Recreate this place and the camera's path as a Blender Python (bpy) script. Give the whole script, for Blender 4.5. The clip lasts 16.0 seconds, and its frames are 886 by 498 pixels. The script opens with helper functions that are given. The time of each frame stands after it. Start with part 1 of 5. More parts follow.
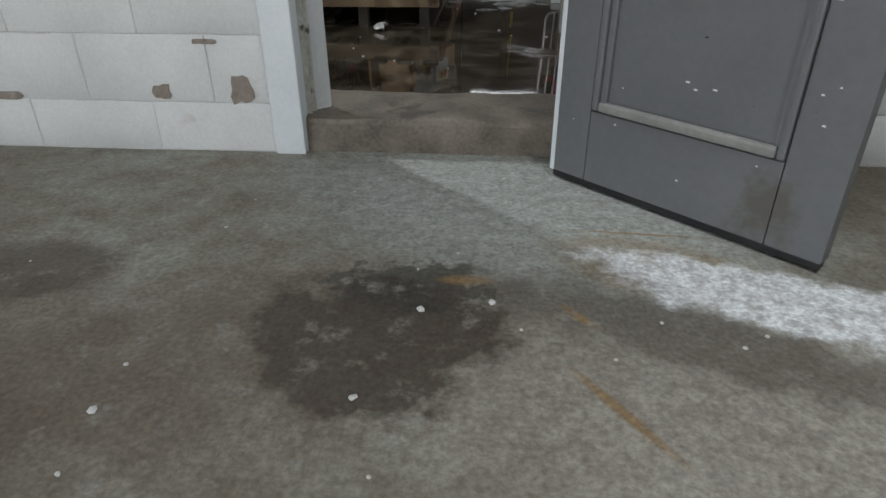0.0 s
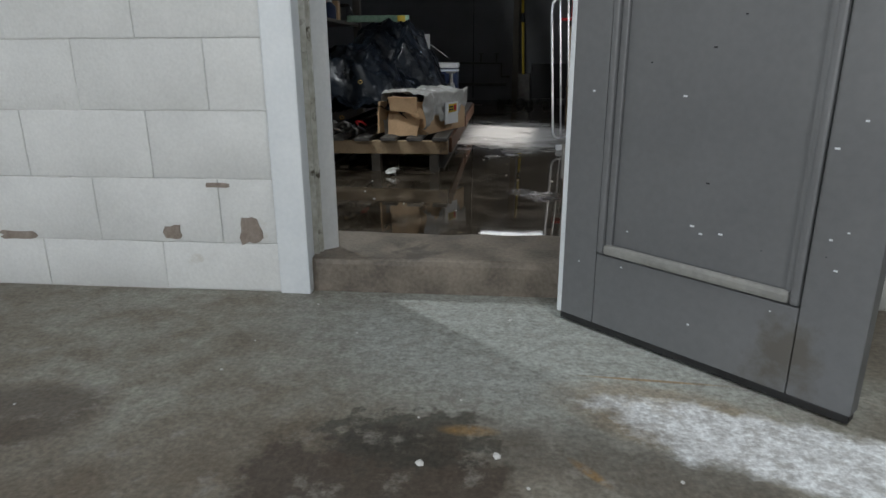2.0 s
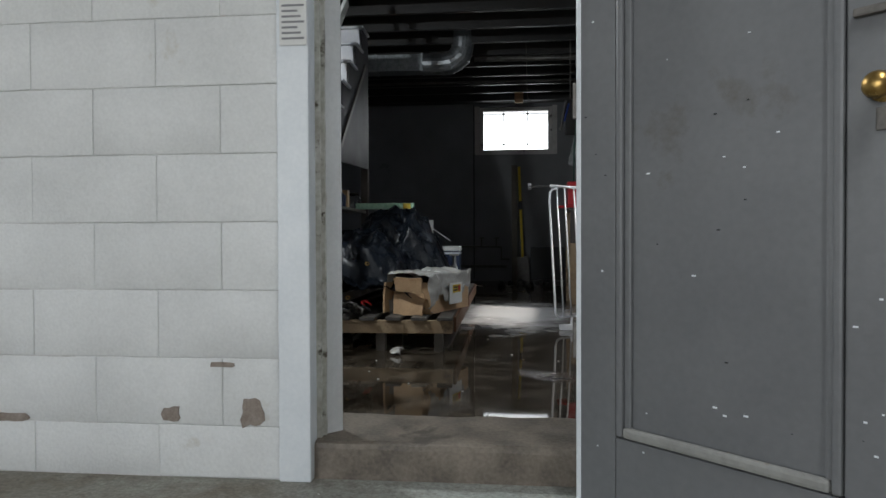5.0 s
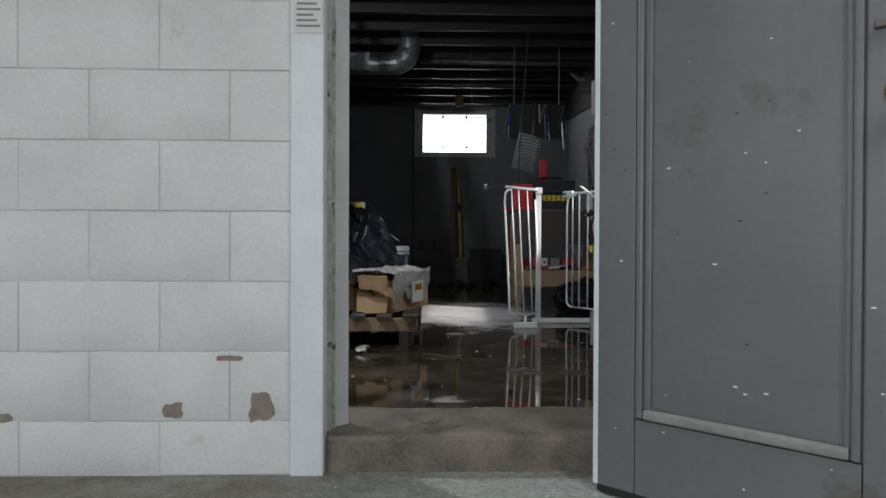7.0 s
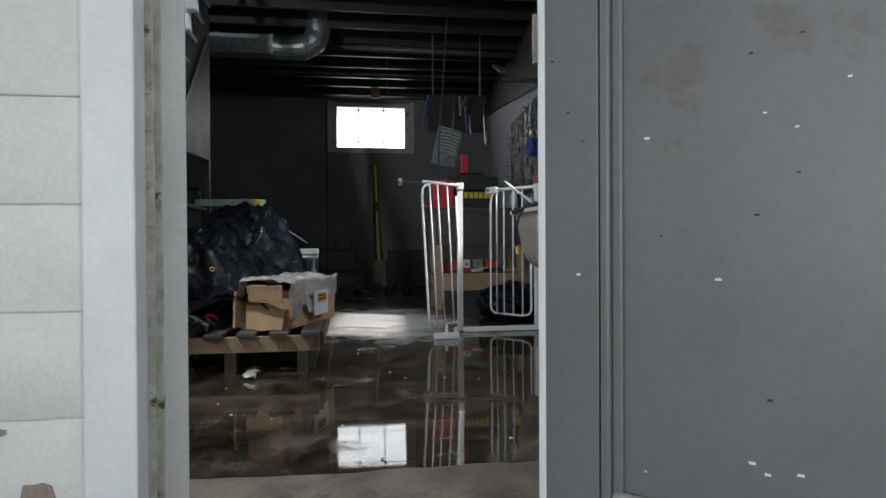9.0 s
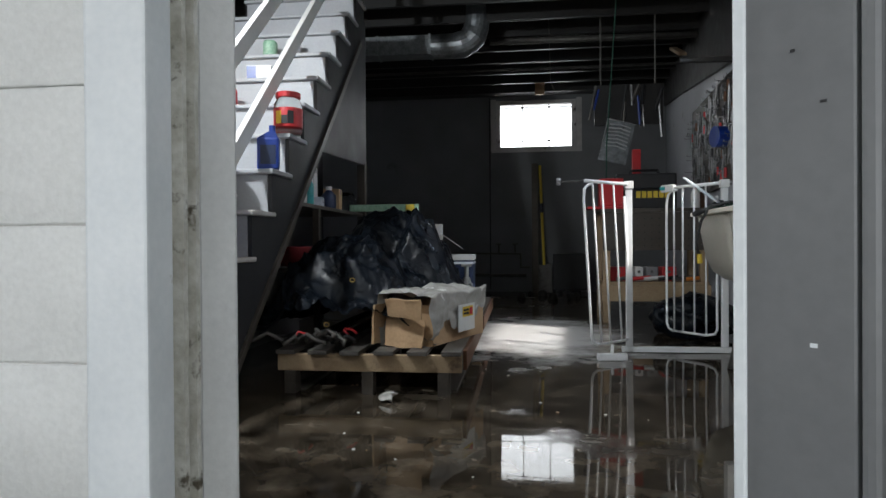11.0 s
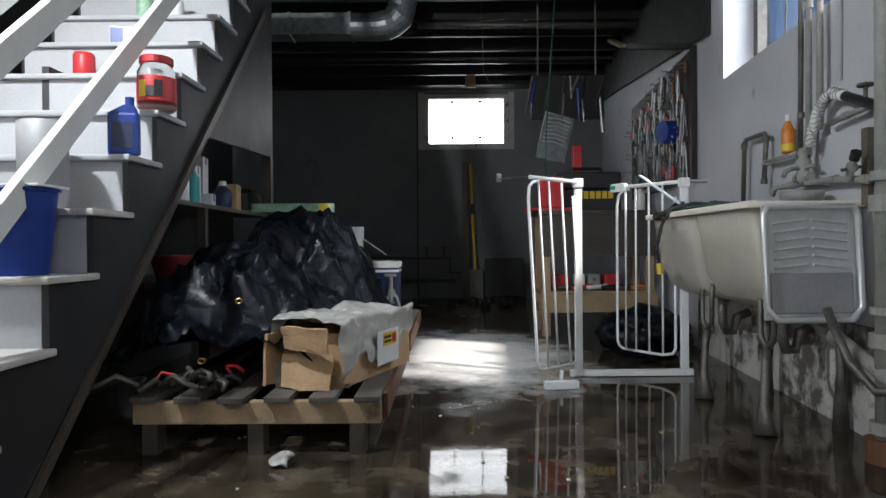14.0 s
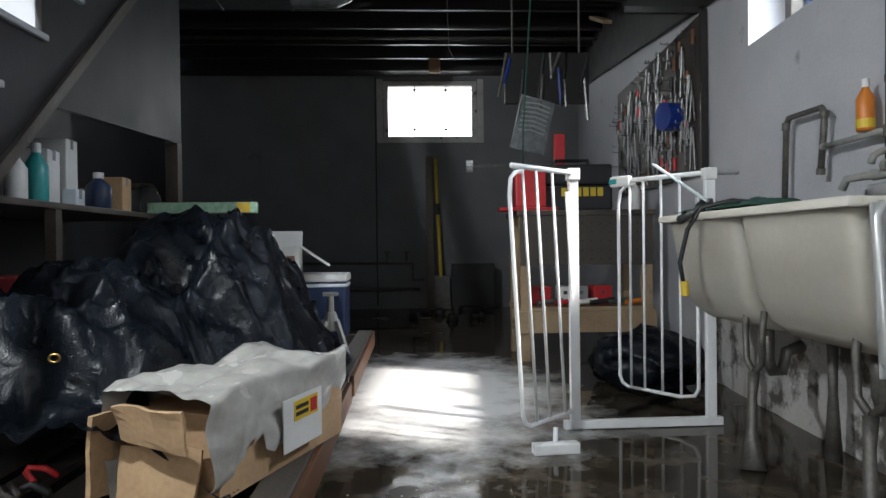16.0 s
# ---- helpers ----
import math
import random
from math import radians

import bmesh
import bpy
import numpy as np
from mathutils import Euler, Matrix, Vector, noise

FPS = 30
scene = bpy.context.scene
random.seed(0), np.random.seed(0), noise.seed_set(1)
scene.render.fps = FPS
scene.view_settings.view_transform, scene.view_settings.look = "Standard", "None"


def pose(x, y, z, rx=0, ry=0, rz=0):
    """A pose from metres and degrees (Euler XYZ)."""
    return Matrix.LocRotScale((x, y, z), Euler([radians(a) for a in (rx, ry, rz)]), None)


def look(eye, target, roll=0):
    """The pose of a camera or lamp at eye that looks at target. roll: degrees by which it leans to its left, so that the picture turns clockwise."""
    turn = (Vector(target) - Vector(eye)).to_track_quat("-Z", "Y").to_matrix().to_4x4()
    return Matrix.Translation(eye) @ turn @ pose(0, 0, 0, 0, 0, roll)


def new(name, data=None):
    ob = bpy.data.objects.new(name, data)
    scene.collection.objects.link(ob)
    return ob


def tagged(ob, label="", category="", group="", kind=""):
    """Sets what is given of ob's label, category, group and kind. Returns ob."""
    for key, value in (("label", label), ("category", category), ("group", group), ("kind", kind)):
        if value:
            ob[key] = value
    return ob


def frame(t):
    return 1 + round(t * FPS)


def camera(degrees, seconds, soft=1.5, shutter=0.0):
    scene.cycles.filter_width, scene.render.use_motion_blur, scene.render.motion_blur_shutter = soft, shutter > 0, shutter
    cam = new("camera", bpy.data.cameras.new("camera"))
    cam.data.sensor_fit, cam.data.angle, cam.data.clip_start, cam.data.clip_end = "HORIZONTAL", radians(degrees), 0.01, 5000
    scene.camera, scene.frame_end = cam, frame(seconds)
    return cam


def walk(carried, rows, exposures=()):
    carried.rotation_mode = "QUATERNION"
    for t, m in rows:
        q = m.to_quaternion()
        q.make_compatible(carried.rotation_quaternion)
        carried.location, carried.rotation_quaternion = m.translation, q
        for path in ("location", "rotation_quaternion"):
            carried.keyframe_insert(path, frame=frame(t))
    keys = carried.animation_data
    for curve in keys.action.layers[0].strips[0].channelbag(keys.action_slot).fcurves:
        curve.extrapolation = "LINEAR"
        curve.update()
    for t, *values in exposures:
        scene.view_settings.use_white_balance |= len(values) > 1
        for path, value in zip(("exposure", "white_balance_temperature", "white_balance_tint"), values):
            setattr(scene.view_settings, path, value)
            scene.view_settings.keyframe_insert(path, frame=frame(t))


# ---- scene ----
cam = camera(70.0, 16.0)
PATH = [
    (0, (0.248, 0.33, 0.863), (0.115, 2.067, -0.118), -0.2),
    (0.5, (0.273, 0.335, 0.87), (0.121, 2.119, -0.021), -0.3),
    (1, (0.285, 0.363, 0.864), (0.109, 2.192, 0.072), -0.4),
    (1.5, (0.272, 0.365, 0.862), (0.094, 2.234, 0.173), -0.2),
    (2, (0.266, 0.38, 0.859), (0.085, 2.283, 0.273), -0.2),
    (2.5, (0.267, 0.392, 0.863), (0.083, 2.323, 0.378), -0.3),
    (3, (0.259, 0.397, 0.867), (0.075, 2.351, 0.485), -0.1),
    (3.5, (0.254, 0.396, 0.862), (0.066, 2.368, 0.591), -0.2),
    (4, (0.253, 0.403, 0.854), (0.062, 2.388, 0.693), -0.5),
    (4.5, (0.249, 0.4, 0.861), (0.06, 2.39, 0.784), -0.3),
    (5, (0.233, 0.394, 0.853), (0.044, 2.385, 0.823), -0.2),
    (7.5, (-0.117, 0.352, 0.805), (0.081, 2.342, 0.789), -0.0),
    (8, (-0.11, 0.469, 0.803), (0.203, 2.444, 0.786), -0.3),
    (10.3, (0.222, 1.574, 0.877), (0.333, 3.566, 0.857), -0.6),
    (10.5, (0.196, 1.58, 0.88), (0.205, 3.575, 0.862), -0.7),
    (11, (0.187, 1.544, 0.879), (-0.054, 3.526, 0.865), -0.4),
    (11.5, (0.216, 1.733, 0.894), (-0.186, 3.688, 0.882), -0.3),
    (12, (0.18, 1.977, 0.909), (-0.305, 3.913, 0.899), -0.2),
    (12.5, (0.136, 2.175, 0.924), (-0.378, 4.103, 0.913), -0.2),
    (13, (0.107, 2.314, 0.93), (-0.315, 4.265, 0.919), -0.1),
    (13.5, (0.138, 2.353, 0.929), (-0.069, 4.338, 0.915), -0.2),
    (14, (0.147, 2.377, 0.924), (0.134, 4.373, 0.911), -0.4),
    (14.5, (0.163, 2.505, 0.938), (0.243, 4.499, 0.924), -0.5),
    (15, (0.193, 2.78, 0.945), (0.279, 4.773, 0.934), -0.6),
    (15.5, (0.204, 3.169, 0.966), (0.289, 5.163, 0.954), -0.7),
    (16, (0.22, 3.479, 0.986), (0.31, 5.473, 0.972), -0.7),
]
walk(cam, [(t, look(eye, target, roll)) for t, eye, target, roll in PATH],
     exposures=((0, 0.0), (4.0, 0.0), (5.0, -0.1), (8.0, -0.1), (10.3, 0.6), (11.0, 0.25), (11.5, -0.05), (12.0, -0.2), (12.5, 0.0), (13.0, 0.25), (13.5, 0.4), (14.0, 0.6), (15.0, 0.75), (16.0, 0.8)))

# ---- light ----
world = bpy.data.worlds.new("world")
scene.world = world
world.use_nodes = True
SUN_DIR = Vector((-0.76, 0.42, -1.0)).normalized()
wn, wl = world.node_tree.nodes, world.node_tree.links
wn.clear()
sky = wn.new("ShaderNodeTexSky")
sky.sky_type, sky.sun_disc = "NISHITA", False
sky.sun_elevation = math.asin(-SUN_DIR.z)
sky.sun_rotation = math.atan2(-SUN_DIR.x, -SUN_DIR.y)
bg = wn.new("ShaderNodeBackground")
bg.inputs["Strength"].default_value = 0.15
wout = wn.new("ShaderNodeOutputWorld")
wl.new(sky.outputs[0], bg.inputs[0])
wl.new(bg.outputs[0], wout.inputs[0])


def lamp(name, kind, m, energy, colour=(1, 1, 1), size=None, label=""):
    data = bpy.data.lights.new(name, kind)
    data.energy, data.color = energy, colour
    if kind == "AREA":
        data.shape, data.size, data.size_y = "RECTANGLE", size[0], size[1]
    ob = new(name, data)
    ob.matrix_world = m
    return ob


sun = lamp("sun", "SUN", look((6, 4, 8), Vector((6, 4, 8)) + SUN_DIR), 5.0, (1, 0.96, 0.9))
sun.data.angle = radians(3.0)
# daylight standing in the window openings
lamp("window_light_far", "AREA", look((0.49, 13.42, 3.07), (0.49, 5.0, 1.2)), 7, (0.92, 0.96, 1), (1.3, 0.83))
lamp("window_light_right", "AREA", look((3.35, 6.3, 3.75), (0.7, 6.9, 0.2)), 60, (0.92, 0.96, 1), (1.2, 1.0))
bulb = lamp("ceiling_bulb", "POINT", Matrix.Translation((-1.95, 4.28, 2.95)), 190, (0.90, 0.96, 1.0))
bulb.data.shadow_soft_size = 0.05
# fluorescent light of the first room; soft fill added at its unseen rear
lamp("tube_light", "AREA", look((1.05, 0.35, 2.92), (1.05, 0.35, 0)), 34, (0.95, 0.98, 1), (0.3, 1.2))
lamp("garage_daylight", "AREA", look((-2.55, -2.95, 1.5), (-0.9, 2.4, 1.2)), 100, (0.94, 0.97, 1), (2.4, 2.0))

# ---- materials ----


def base_mat(name):
    m = bpy.data.materials.new(name)
    m.use_nodes = True
    n, l = m.node_tree.nodes, m.node_tree.links
    return m, n, l, n["Principled BSDF"]


def mat(name, dark, light, rough=0.6, metal=0.0, scale=6.0, fine=60.0, bump=0.2, rough_var=0.15, vary=0.0,
        stain=None, stain_scale=2.0, stain_edge=0.55, spec=0.5, coat=0.0):
    """Two scales of colour variation, fine relief, an optional stain layer with its own outline."""
    m, n, l, p = base_mat(name)
    tc = n.new("ShaderNodeTexCoord")
    place = n.new("ShaderNodeNewGeometry").outputs["Position"] if vary else tc.outputs["Object"]
    big, small = n.new("ShaderNodeTexNoise"), n.new("ShaderNodeTexNoise")
    big.inputs["Scale"].default_value, big.inputs["Detail"].default_value = scale, 6
    small.inputs["Scale"].default_value, small.inputs["Detail"].default_value = fine, 4
    for t in (big, small):
        l.new(place, t.inputs["Vector"])
    ramp = n.new("ShaderNodeValToRGB")
    ramp.color_ramp.elements[0].position, ramp.color_ramp.elements[1].position = 0.3, 0.7
    ramp.color_ramp.elements[0].color, ramp.color_ramp.elements[1].color = (*dark, 1), (*light, 1)
    mixf = n.new("ShaderNodeMath")
    mixf.operation = "MULTIPLY_ADD"
    mixf.inputs[1].default_value = 0.35
    l.new(small.outputs[0], mixf.inputs[0])
    sub = n.new("ShaderNodeMath")
    sub.operation = "MULTIPLY"
    sub.inputs[1].default_value = 0.65
    l.new(big.outputs[0], sub.inputs[0])
    l.new(sub.outputs[0], mixf.inputs[2])
    l.new(mixf.outputs[0], ramp.inputs[0])
    colour = ramp.outputs[0]
    if vary:
        info, hsv = n.new("ShaderNodeObjectInfo"), n.new("ShaderNodeHueSaturation")
        mr = n.new("ShaderNodeMapRange")
        mr.inputs["To Min"].default_value, mr.inputs["To Max"].default_value = 1 - vary, 1 + vary
        l.new(info.outputs["Random"], mr.inputs["Value"])
        l.new(mr.outputs[0], hsv.inputs["Value"])
        l.new(colour, hsv.inputs["Color"])
        colour = hsv.outputs[0]
    if stain:
        st = n.new("ShaderNodeTexNoise")
        st.inputs["Scale"].default_value, st.inputs["Detail"].default_value = stain_scale, 8
        st.inputs["Roughness"].default_value = 0.65
        l.new(place, st.inputs["Vector"])
        sr = n.new("ShaderNodeValToRGB")
        sr.color_ramp.elements[0].position, sr.color_ramp.elements[1].position = stain_edge, stain_edge + 0.08
        l.new(st.outputs[0], sr.inputs[0])
        mx = n.new("ShaderNodeMix")
        mx.data_type = "RGBA"
        mx.inputs["B"].default_value = (*stain, 1)
        mx.inputs[7].default_value = (*stain, 1)
        l.new(sr.outputs[0], mx.inputs[0])
        l.new(colour, mx.inputs[6])
        colour = mx.outputs[2]
    l.new(colour, p.inputs["Base Color"])
    rr = n.new("ShaderNodeMapRange")
    rr.inputs["To Min"].default_value, rr.inputs["To Max"].default_value = max(0.02, rough - rough_var), min(1, rough + rough_var)
    l.new(big.outputs[0], rr.inputs["Value"])
    l.new(rr.outputs[0], p.inputs["Roughness"])
    p.inputs["Metallic"].default_value = metal
    p.inputs["Specular IOR Level"].default_value = spec
    p.inputs["Coat Weight"].default_value = coat
    if bump:
        b = n.new("ShaderNodeBump")
        b.inputs["Strength"].default_value, b.inputs["Distance"].default_value = bump, 0.01
        l.new(mixf.outputs[0], b.inputs["Height"])
        l.new(b.outputs[0], p.inputs["Normal"])
    return m


def glass_mat(name, colour=(1, 1, 1), rough=0.03):
    m, n, l, p = base_mat(name)
    p.inputs["Base Color"].default_value = (*colour, 1)
    p.inputs["Roughness"].default_value = rough
    p.inputs["Transmission Weight"].default_value = 1.0
    p.inputs["IOR"].default_value = 1.3
    return m


def glow_mat(name, colour, strength):
    m, n, l, p = base_mat(name)
    e = n.new("ShaderNodeEmission")
    noise_t, ramp = n.new("ShaderNodeTexNoise"), n.new("ShaderNodeValToRGB")
    noise_t.inputs["Scale"].default_value = 1.2
    ramp.color_ramp.elements[0].color = tuple(c * 0.75 for c in colour) + (1,)
    ramp.color_ramp.elements[1].color = (*colour, 1)
    l.new(noise_t.outputs[0], ramp.inputs[0])
    l.new(ramp.outputs[0], e.inputs["Color"])
    e.inputs["Strength"].default_value = strength
    l.new(e.outputs[0], n["Material Output"].inputs["Surface"])
    return m


def blob_mask(n, l, coord, cx, cy, rx, ry, turn=0.0, rag=0.5, nscale=5.0, soft=0.25):
    """A ragged oval mask at a place on the floor."""
    mp = n.new("ShaderNodeMapping")
    mp.vector_type = "TEXTURE"
    mp.inputs["Location"].default_value = (cx, cy, 0)
    mp.inputs["Rotation"].default_value = (0, 0, radians(turn))
    mp.inputs["Scale"].default_value = (rx, ry, 1)
    l.new(coord, mp.inputs["Vector"])
    ln = n.new("ShaderNodeVectorMath")
    ln.operation = "LENGTH"
    l.new(mp.outputs[0], ln.inputs[0])
    nz = n.new("ShaderNodeTexNoise")
    nz.inputs["Scale"].default_value, nz.inputs["Detail"].default_value, nz.inputs["Roughness"].default_value = nscale, 8, 0.65
    l.new(coord, nz.inputs["Vector"])
    ad = n.new("ShaderNodeMath")
    ad.operation = "MULTIPLY_ADD"
    ad.inputs[1].default_value = rag * 2
    l.new(nz.outputs[0], ad.inputs[0])
    l.new(ln.outputs["Value"], ad.inputs[2])
    mr = n.new("ShaderNodeMapRange")
    mr.inputs["From Min"].default_value, mr.inputs["From Max"].default_value = 1 + rag + soft, 1 + rag - soft
    l.new(ad.outputs[0], mr.inputs["Value"])
    return mr.outputs[0]


def layer(n, l, under, mask, colour, amount=1.0):
    mx = n.new("ShaderNodeMix")
    mx.data_type = "RGBA"
    mx.inputs[7].default_value = (*colour, 1)
    mu = n.new("ShaderNodeMath")
    mu.operation = "MULTIPLY"
    mu.inputs[1].default_value = amount
    l.new(mask, mu.inputs[0])
    l.new(mu.outputs[0], mx.inputs[0])
    l.new(under, mx.inputs[6])
    return mx.outputs[2]


def noise_node(n, l, coord, scale, detail=8, rough=0.6):
    t = n.new("ShaderNodeTexNoise")
    t.inputs["Scale"].default_value, t.inputs["Detail"].default_value, t.inputs["Roughness"].default_value = scale, detail, rough
    l.new(coord, t.inputs["Vector"])
    return t.outputs[0]


def ramp_node(n, l, value, stops):
    r = n.new("ShaderNodeValToRGB")
    e = r.color_ramp.elements
    while len(e) < len(stops):
        e.new(0.5)
    for el, (pos, c) in zip(e, stops):
        el.position, el.color = pos, (*c, 1)
    l.new(value, r.inputs[0])
    return r.outputs[0]


def dry_floor_mat():
    m, n, l, p = base_mat("stained_concrete")
    co = n.new("ShaderNodeTexCoord").outputs["Object"]
    a, b, f = noise_node(n, l, co, 1.6), noise_node(n, l, co, 7.0), noise_node(n, l, co, 70.0, 5)
    c = ramp_node(n, l, a, [(0.32, (0.16, 0.135, 0.10)), (0.47, (0.27, 0.25, 0.20)), (0.62, (0.36, 0.36, 0.31))])
    brown = ramp_node(n, l, b, [(0.45, (0, 0, 0)), (0.68, (1, 1, 1))])
    c = layer(n, l, c, brown, (0.15, 0.11, 0.075), 0.55)
    # pale wedge of light before the doorway, painted into the floor
    grey = blob_mask(n, l, co, 0.35, 1.95, 0.75, 0.45, -20, 0.35, 3.0, 0.4)
    c = layer(n, l, c, grey, (0.50, 0.54, 0.51), 0.85)
    c = layer(n, l, c, blob_mask(n, l, co, 0.75, 0.95, 0.55, 0.30, -15, 0.8, 4.0, 0.5), (0.50, 0.48, 0.42), 0.7)
    c = layer(n, l, c, blob_mask(n, l, co, -0.75, 1.0, 0.45, 0.35, 10, 0.9, 4.0, 0.5), (0.16, 0.125, 0.09), 0.6)
    dark = blob_mask(n, l, co, 0.0, 1.22, 0.27, 0.26, 15, 0.9, 5.0, 0.10)
    c = layer(n, l, c, dark, (0.07, 0.052, 0.04), 0.9)
    c = layer(n, l, c, blob_mask(n, l, co, -0.95, 1.45, 0.22, 0.15, 0, 0.5, 6.0, 0.2), (0.08, 0.06, 0.045), 0.7)
    c = layer(n, l, c, blob_mask(n, l, co, 0.06, 1.43, 0.20, 0.12, 0, 1.3, 14.0, 0.12), (0.05, 0.05, 0.042), 0.8)
    c = layer(n, l, c, blob_mask(n, l, co, 0.75, 1.25, 0.55, 0.11, -22, 1.4, 11.0, 0.15), (0.085, 0.072, 0.058), 0.5)
    rust = blob_mask(n, l, co, 0.72, 1.56, 0.30, 0.14, -24, 0.45, 9.0, 0.2)
    c = layer(n, l, c, rust, (0.36, 0.25, 0.13), 0.5)
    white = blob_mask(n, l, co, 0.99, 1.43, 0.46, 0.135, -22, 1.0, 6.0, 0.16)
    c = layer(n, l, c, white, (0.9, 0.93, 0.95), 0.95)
    for cx, cy, rx, ry, tn in ((0.69, 1.755, 0.17, 0.006, -4), (0.47, 1.33, 0.05, 0.012, -50), (0.52, 1.02, 0.13, 0.012, -55), (0.2, 1.47, 0.06, 0.02, 0)):
        c = layer(n, l, c, blob_mask(n, l, co, cx, cy, rx, ry, tn, 0.3, 30.0, 0.4), (0.36, 0.22, 0.08), 0.8)
    mott = ramp_node(n, l, noise_node(n, l, co, 22.0, 10, 0.75), [(0.42, (0, 0, 0)), (0.60, (1, 1, 1))])
    c = layer(n, l, c, mott, (0.13, 0.105, 0.08), 0.5)
    pale = ramp_node(n, l, noise_node(n, l, co, 11.0, 10, 0.7), [(0.55, (0, 0, 0)), (0.68, (1, 1, 1))])
    c = layer(n, l, c, pale, (0.46, 0.45, 0.41), 0.45)
    gr = ramp_node(n, l, f, [(0.35, (0.72, 0.72, 0.72)), (0.65, (1.15, 1.15, 1.15))])
    mul = n.new("ShaderNodeMix")
    mul.data_type, mul.blend_type = "RGBA", "MULTIPLY"
    mul.inputs[0].default_value = 1.0
    l.new(c, mul.inputs[6])
    l.new(gr, mul.inputs[7])
    l.new(mul.outputs[2], p.inputs["Base Color"])
    rr = n.new("ShaderNodeMapRange")
    rr.inputs["To Min"].default_value, rr.inputs["To Max"].default_value = 0.38, 0.75
    l.new(b, rr.inputs["Value"])
    l.new(rr.outputs[0], p.inputs["Roughness"])
    bp = n.new("ShaderNodeBump")
    bp.inputs["Strength"].default_value, bp.inputs["Distance"].default_value = 0.35, 0.006
    l.new(f, bp.inputs["Height"])
    l.new(bp.outputs[0], p.inputs["Normal"])
    return m


def crinkled_sheet_mat():
    m, n, l, p = base_mat("black_plastic_sheet")
    co = n.new("ShaderNodeTexCoord").outputs["Object"]
    big = noise_node(n, l, co, 5.0)
    l.new(ramp_node(n, l, big, [(0.3, (0.003, 0.0045, 0.007)), (0.7, (0.007, 0.010, 0.015))]), p.inputs["Base Color"])
    l.new(ramp_node(n, l, big, [(0.3, (0.20, 0.20, 0.20)), (0.7, (0.38, 0.38, 0.38))]), p.inputs["Roughness"])
    p.inputs["Specular IOR Level"].default_value = 0.22
    prev = None
    for sc, dist in ((7.0, 0.012), (24.0, 0.008), (120.0, 0.004)):
        t = n.new("ShaderNodeTexNoise")
        t.noise_type = "RIDGED_MULTIFRACTAL"
        t.inputs["Scale"].default_value, t.inputs["Detail"].default_value = sc, 2
        t.inputs["Distortion"].default_value = 0.6
        l.new(co, t.inputs["Vector"])
        b = n.new("ShaderNodeBump")
        b.inputs["Strength"].default_value, b.inputs["Distance"].default_value = 0.55, dist
        l.new(t.outputs[0], b.inputs["Height"])
        if prev:
            l.new(prev, b.inputs["Normal"])
        prev = b.outputs[0]
    l.new(prev, p.inputs["Normal"])
    return m


def wet_floor_mat():
    """Concrete under a film of water: smooth where it pools, rougher where it is only damp."""
    m, n, l, p = base_mat("flooded_concrete")
    co = n.new("ShaderNodeTexCoord").outputs["Object"]
    a, b, f = noise_node(n, l, co, 1.3), noise_node(n, l, co, 5.0), noise_node(n, l, co, 60.0, 4)
    c = ramp_node(n, l, b, [(0.33, (0.016, 0.012, 0.008)), (0.5, (0.052, 0.041, 0.029)), (0.68, (0.12, 0.098, 0.074))])
    # pool of sunlight below the right window, painted pale into the floor colour
    sun_pool = blob_mask(n, l, co, 0.32, 7.75, 0.78, 1.2, 8, 0.9, 2.8, 0.35)
    c = layer(n, l, c, sun_pool, (0.80, 0.79, 0.78), 0.95)
    l.new(c, p.inputs["Base Color"])
    rr = ramp_node(n, l, a, [(0.42, (0.02, 0.02, 0.02)), (0.56, (0.05, 0.05, 0.05)), (0.66, (0.34, 0.34, 0.34))])
    l.new(rr, p.inputs["Roughness"])
    p.inputs["IOR"].default_value = 1.33
    p.inputs["Coat Weight"].default_value = 0.0
    ripple = noise_node(n, l, co, 9.0, 2)
    bp = n.new("ShaderNodeBump")
    bp.inputs["Strength"].default_value, bp.inputs["Distance"].default_value = 0.02, 0.004
    l.new(ripple, bp.inputs["Height"])
    l.new(bp.outputs[0], p.inputs["Normal"])
    return m


